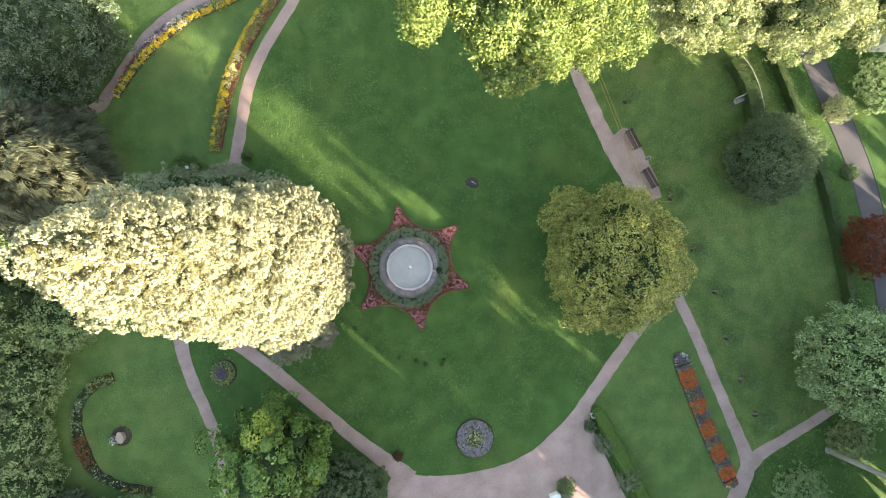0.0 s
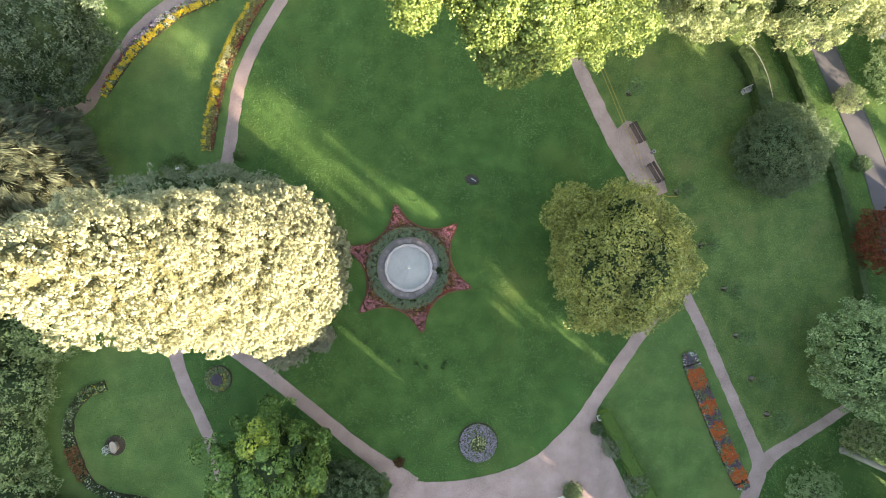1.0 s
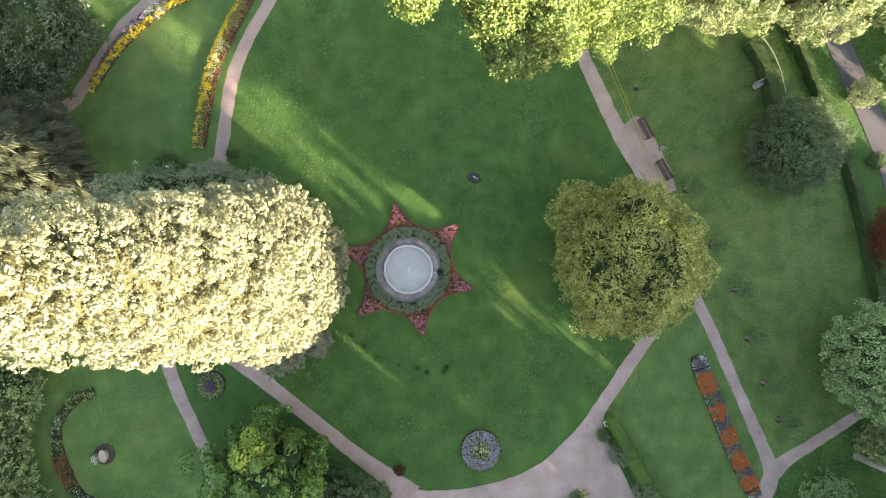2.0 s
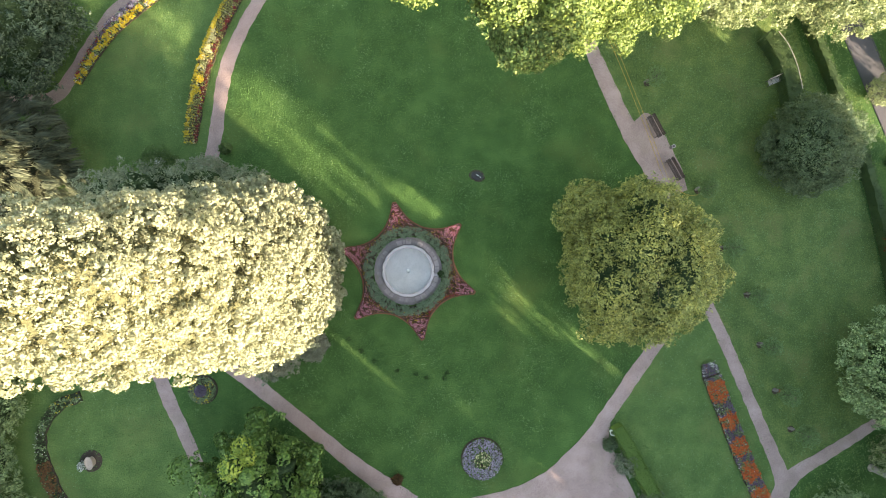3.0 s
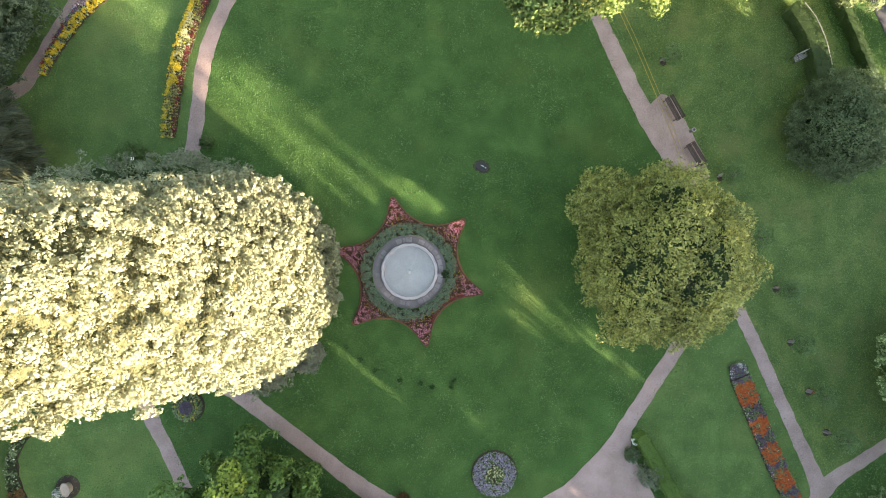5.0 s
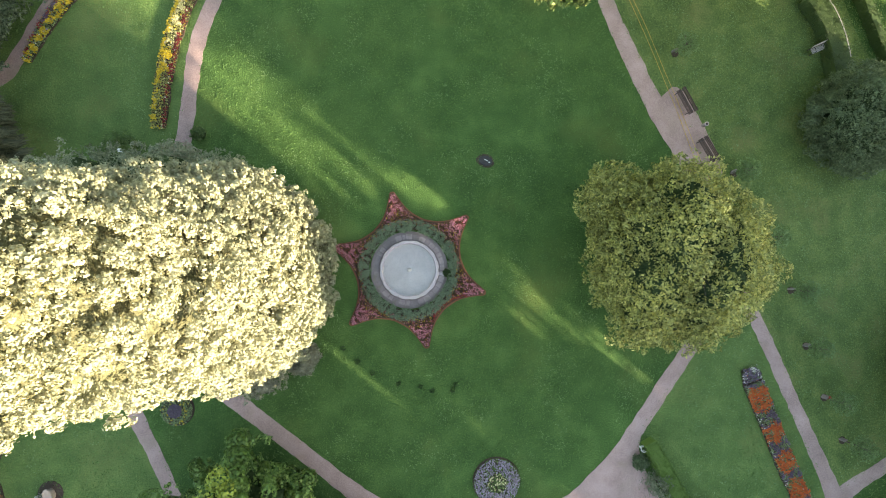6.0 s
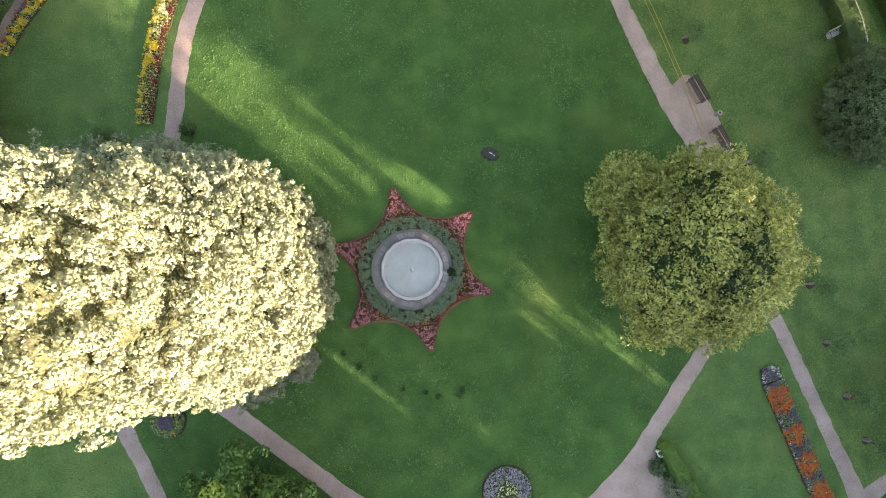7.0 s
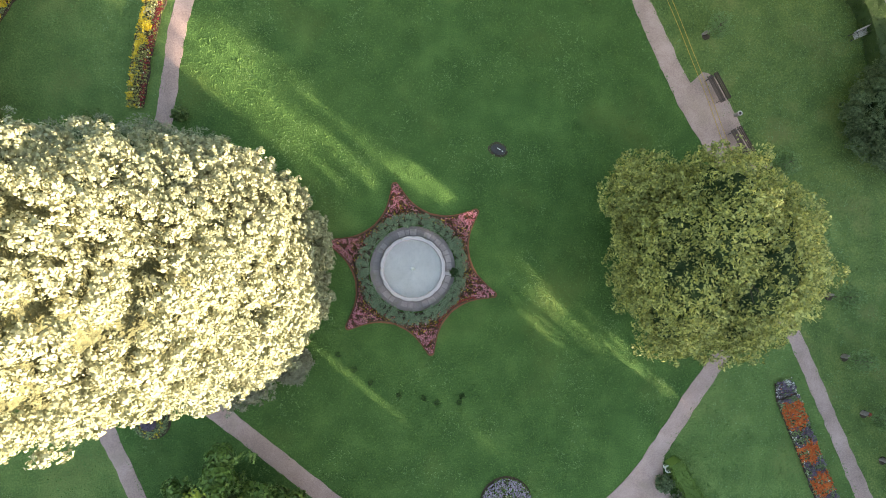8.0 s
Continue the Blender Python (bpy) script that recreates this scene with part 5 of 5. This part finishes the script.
for i, (x, y, r, h) in enumerate(((-32.0, -5.0, 3.4, 6), (-30.8, -9.8, 3.0, 4.6), (-33.5, -11.5, 3.6, 6), (-31.0, -14.6, 3.0, 4.8), (-30.6, -18.8, 3.2, 4.6), (-34.5, -16.5, 3.5, 6),
                                  (-26.8, -21.6, 2.6, 3.4), (-33.6, 0.6, 3.5, 7), (-28.0, -5.2, 2.3, 3.6), (-21.8, -22.0, 2.4, 2.8), (-9.0, -20.5, 2.6, 4.0))):
    c, o = dome(170, (x, y), r, r, 0.1, h, 11.5 + i, 0.4, 2.4, 0.4, 0.35)
    ob = tree("shrub", (x, y), "tall grey-green shrub in the planted edge of the lawn", (SHRUB_LEAF, SHRUB_LEAF, YEW_LEAF, SHRUB_LEAF)[i % 4], [boughs(c, o, 0.5, 4, 0.3, 6, 0.2, 0.085, 0.5, 0.3)],
         skeleton((x, y), h - 1, 0.1, r * 0.6, 9, 30 + i, 0.1), group="shrubs along the western edge")
    clumps(ob, (x, y), c, o, 0.55, 8, 0.22, (SHRUB_MASS, SHRUB_MASS, EVERGREEN_MASS, SHRUB_MASS)[i % 4], 7, 0.22, 0.1, 0.45)
    fill(ob, (x, y), (x, y), r, r, 0.1, h, 11.5 + i, 0.35, 0.4, 2.4, 0.8)
for x, y, r, h, leaf, label in ((-19.2, 7.6, 1.5, 1.0, DULL_SHADED_LEAF, "low dull green shrub at the foot of the golden tree"), (-14.3, 9.2, 0.35, 0.5, DULL_SHADED_LEAF, "tiny dull green shrub beside the path"),
                                (-0.5, -16.1, 0.28, 0.4, BRONZE_LEAF, "tiny red shrub at the path's edge"), (38.4, 15.4, 1.2, 2.0, PALE_LEAF, "pale shrub beside the drive"),
                                (39.9, 9.8, 0.65, 0.9, GREY_LEAF, "white-flowering shrub beside the drive"), (42.4, 17.8, 2.6, 4.0, SHRUB_LEAF, "grey-green shrub beyond the drive"),
                                (17.3, -14.75, 0.8, 1.2, GREY_GREEN, "loose shrub by the hedge"), (19.35, -17.75, 0.95, 1.4, GREY_GREEN, "loose shrub by the hedge"),
                                (16.1, -13.35, 0.42, 0.7, YEW_LEAF, "dark shrub at the hedge's end"), (14.0, -18.5, 0.75, 1.1, GREY_LEAF, "pale green shrub on the gravel place"),
                                (34.6, -18.6, 2.2, 2.4, SHRUB_LEAF, "brownish shrub by the path junction"), (38.8, -14.0, 1.7, 3.0, PALE_LEAF, "pale green shrub near the bare trunk")):
    c, o = dome(int(60 + 70 * r * r), (x, y), r, r, 0.05, h, x, 0.4, 2.6, 0.45, 0.4)
    tree("shrub", (x, y), label, leaf, [tufts(c, o, 0.22, 20, 0.15, 0.075, 0.8)], skeleton((x, y), h * 0.8, 0.05, r * 0.7, 6, int(x) + 60, 0.1))
# grey-green crowns added as the golden tree's own shaded north side
for i, (x, y, r, low, high) in enumerate(((-10.6, 5.0, 1.6, 1.0, 9.0), (-13.0, 4.9, 1.7, 1.0, 11.0), (-15.6, 4.6, 1.7, 1.0, 11.5), (-18.0, 4.3, 1.6, 1.0, 11.0))):
    c, o = dome(230, (x, y), r, r, low, high, 31.0 + i, 0.35, 2.4, 0.3, 0.5)
    ob = tree("north_shade_tree", (x, y), "slim grey-green crown added as the golden tree's shaded side", GREY_GREEN, [boughs(c[::3], o[::3], 0.4, 5, 0.2, 10, 0.13, 0.07, 0.5)],
              skeleton((x, y), high - 1.5, 0.12, r * 0.7, 8, 80 + i, 0.2), group="trees in the golden tree's shade")
    clumps(ob, (x, y), c[::2], o[::2], 0.36, 7, 0.15, GREY_GREEN, 10, 0.13, 0.075)
    fill(ob, (x, y), (x, y), r, r, low, high, 31.0 + i, 0.5, 0.35, 2.4, 0.8)
# skirt of young growth at the golden tree's foot
for x, y, r, h in ((-7.2, -5.8, 1.0, 2.0), (-9.9, -6.7, 1.6, 3.0), (-15.0, 6.6, 1.6, 3.0)):
    c, o = dome(300, (x, y), r, r, 0.05, h, x, 0.4, 2.6, 0.45, 0.4)
    tree("shrub", (x, y), "pale golden young growth at the tall tree's foot", GOLD_LEAF, [tufts(c, o, 0.3, 30, 0.16, 0.08, 0.9)], skeleton((x, y), h * 0.8, 0.07, r * 0.7, 6, 71, 0.1))

# leaning tree with a bare pale trunk, its crown beyond the lawn
base = (37.9, -15.3)
trunk = Build().tube([(37.9, -15.3, -0.1), (37.9, -15.3, 0.2), (38.2, -15.5, 3), (38.5, -15.7, 7), (38.7, -15.8, 11)], [0.4, 0.27, 0.23, 0.19, 0.1], 10)
c, o = dome(500, (39.1, -16.1), 3.2, 3.2, 8, 14, 3.3, 0.4, 2.4, 0.45)
tree("pale_trunk_tree", base, "tall tree with a bare pale trunk", PALE_LEAF, [tufts(c, o, 0.45, 30, 0.2, 0.1, 0.9)], [trunk] + skeleton((38.7, -15.8), 12, 0.14, 3, 9, 24, 0.65)[1:], PALE_BARK)

# small house corner beyond the trees, and a white bench-like stand on the gravel
ob = thing("park_hut", (43.3, 22.6), "small white plastered hut beyond the drive", "hut")
part("wall", Build().block((2.4, 2.4, 2.6), pose(0, 0, 1.3), 0.02), WHITE_PAINT, ob)
b = Build().add([(-1.45, -1.45, 2.58), (1.45, -1.45, 2.58), (1.45, 1.45, 2.58), (-1.45, 1.45, 2.58), (0, 0, 3.5)], [(0, 1, 4), (1, 2, 4), (2, 3, 4), (3, 0, 4), (3, 2, 1, 0)])
part("roof", b, WHITE_PAINT, ob, "pale pyramid roof")
ob = thing("flower_urn", (16.3, -12.4), "small white urn with a tuft of leaves at the hedge's end", "urn")
part("urn", Build().lathe([(0.14, 0.0), (0.1, 0.12), (0.22, 0.4), (0.25, 0.46), (0.2, 0.45), (0.08, 0.36), (0.001, 0.36), (0.001, 0.0)], 20), WHITE_PAINT, ob)
pp, oo = dome(24, (0, 0), 0.13, 0.13, 0.38, 0.6, 4.0)
part("leaves", quads("leaves", tufts(pp, oo, 0.05, 8, 0.08, 0.04), GREY_LEAF), None, ob)
ob = thing("white_planter", (13.1, -19.4), "white rectangular planter on the gravel place", "planter")
part("box", Build().block((0.9, 0.7, 0.6), pose(0, 0, 0.33, 0, 0, 20), 0.03), WHITE_PAINT, ob)

# ---- unseen tall wood added beyond the south-east, whose crowns shade the lawn ----
s_dir, n_dir = Vector((math.cos(SUN_AZ), math.sin(SUN_AZ))), Vector((-math.sin(SUN_AZ), math.cos(SUN_AZ)))
SHADE_WOOD_SOUTH = [(-66, 8, 21.5), (-56, 6, 21.5), (-47, 6, 22.5), (-38, 5.5, 22.5), (-29, 5.5, 22.5), (-22.4, 2.9, 24.5), (-17.3, 2.5, 22.5),
              (-14.8, 2.3, 28.3), (-10.1, 2.5, 19.0), (-7.35, 0.5, 11.2), (-6.5, 0.8, 18.0), (-5.0, 0.35, 6.2), (-3.95, 0.6, 17.5), (-2.3, 2.4, 21.5),
              (-0.3, 0.5, 19.5)]
# Slim trees and gaps cut the light streaks; the tallest shades one bough.
SHADE_WOOD_NORTH = [(0.7, 0.6, 14.7), (1.6, 0.45, 14.1), (2.6, 0.65, 10.15), (3.15, 0.14, 15.2), (2.05, 0.12, 14.8), (3.62, 0.6, 9.4), (4.55, 0.42, 8.15), (5.25, 0.42, 9.05),
              (9.0, 3.8, 23.5), (9.95, 1.6, 36.0), (13.0, 0.4, 10.5), (18.45, 5.1, 26.0), (26.0, 3.0, 15.5), (30.9, 1.9, 10.0), (33.8, 0.7, 6.6), (35.15, 0.5, 5.5),
              (36.9, 0.6, 9.5), (38.2, 0.42, 6.4), (40.4, 1.5, 9.1), (45.3, 3.2, 10.5), (52, 6, 19.5), (62, 6, 19.5)]
# loose boughs above the slim trees, added to trim the sun streaks: height from, to, half width, thickness of leaf
LOOSE = {-7.35: ((12.5, 20, 0.35, 1.0),), -5.0: ((7.0, 7.15, 0.4, 0.5), (8.2, 18, 0.95, 2.3)), 0.7: ((15.1, 15.6, 0.5, 0.3), (16.7, 22, 0.6, 0.8)),
         1.6: ((14.9, 15.3, 0.4, 0.4), (16.4, 22, 0.5, 0.6)), 2.6: ((10.5, 13.2, 0.75, 1.8), (15.2, 15.6, 0.5, 0.3), (16.9, 17.5, 0.6, 0.6), (19, 22.5, 0.6, 1.0)),
         3.62: ((9.7, 10.4, 0.5, 0.07), (10.5, 12.6, 0.6, 1.6), (12.6, 14.8, 0.16, 2.0), (13.8, 14.2, 0.35, 0.3), (14.8, 15.5, 0.4, 0.6), (16.4, 22, 0.45, 0.7)), 4.55: ((8.2, 9.2, 0.4, 0.16), (9.3, 10.35, 0.42, 1.1), (10.4, 11.3, 0.4, 0.2), (11.3, 12.15, 0.5, 1.8), (13.4, 21, 0.5, 1.0)),
         5.25: ((9.1, 9.9, 0.4, 0.15), (10.0, 12.2, 0.45, 1.6), (13.2, 21, 0.4, 1.0)), 13.0: ((12.3, 12.9, 0.4, 0.8), (13.5, 20, 1.1, 1.3))}
for i, (q, r, h) in enumerate(SHADE_WOOD_SOUTH + SHADE_WOOD_NORTH):
    x, y = s_dir * (52 + 1.2 * (i % 2)) + n_dir * q
    c, o = column(int((18 if r < 1.7 else 4) * h * (0.9 + r / 4)), (x, y), [(0.5, r * 0.6), (3, r), (h * 0.86, r), (h * 0.95, r * 0.7), (h, r * 0.25)], 20.0 + i, 0.1, 0.5)
    ob = tree("unseen_shade_tree", (x, y), "tall unseen tree added beyond the park to shade the lawn", BROAD_LEAF, [tufts(c, o, min(0.6, 0.2 + 0.12 * r), 4, min(0.8, 0.2 + 0.2 * r), min(0.55, 0.15 + 0.13 * r), 0.9)],
         skeleton((x, y), h - 2, 0.25, r * 0.7, 4, 40 + i, 0.2), group="trees of the far wood")
    part("inner_foliage", heart((0, 0), [(0.5, r * 0.6), (3, r), (h * 0.86, r), (h * 0.95, r * 0.7), (h - 0.3, r * 0.25)], 20.0 + i, min(0.3, r * 0.4), 16, 24), HEART, ob, "closed shell of inner twigs, darkened as gap shade", True)
    for low, high, wide, full in LOOSE.get(q, ()):
        n = int(60 * wide * (high - low) * full) + 3
        side, deep = rng.uniform(-wide, wide, n), rng.normal(0, 0.3, n)
        hang = np.stack([side * n_dir.x + deep * s_dir.x, side * n_dir.y + deep * s_dir.y, rng.uniform(low, high, n)], 1)
        part("bough", quads("bough", tufts(hang, np.tile((0, 0, 1.0), (n, 1)), 0.18, 8, 0.24, 0.16, 0.9), BROAD_LEAF), None, ob, "loose bough added to trim the sun streaks")
        part("limb", Build().tube([(0, 0, h - 2.5), (0, 0, (low + high) / 2), (0, 0, high)], [0.09, 0.05, 0.02], 6), BARK, ob, smooth=True)
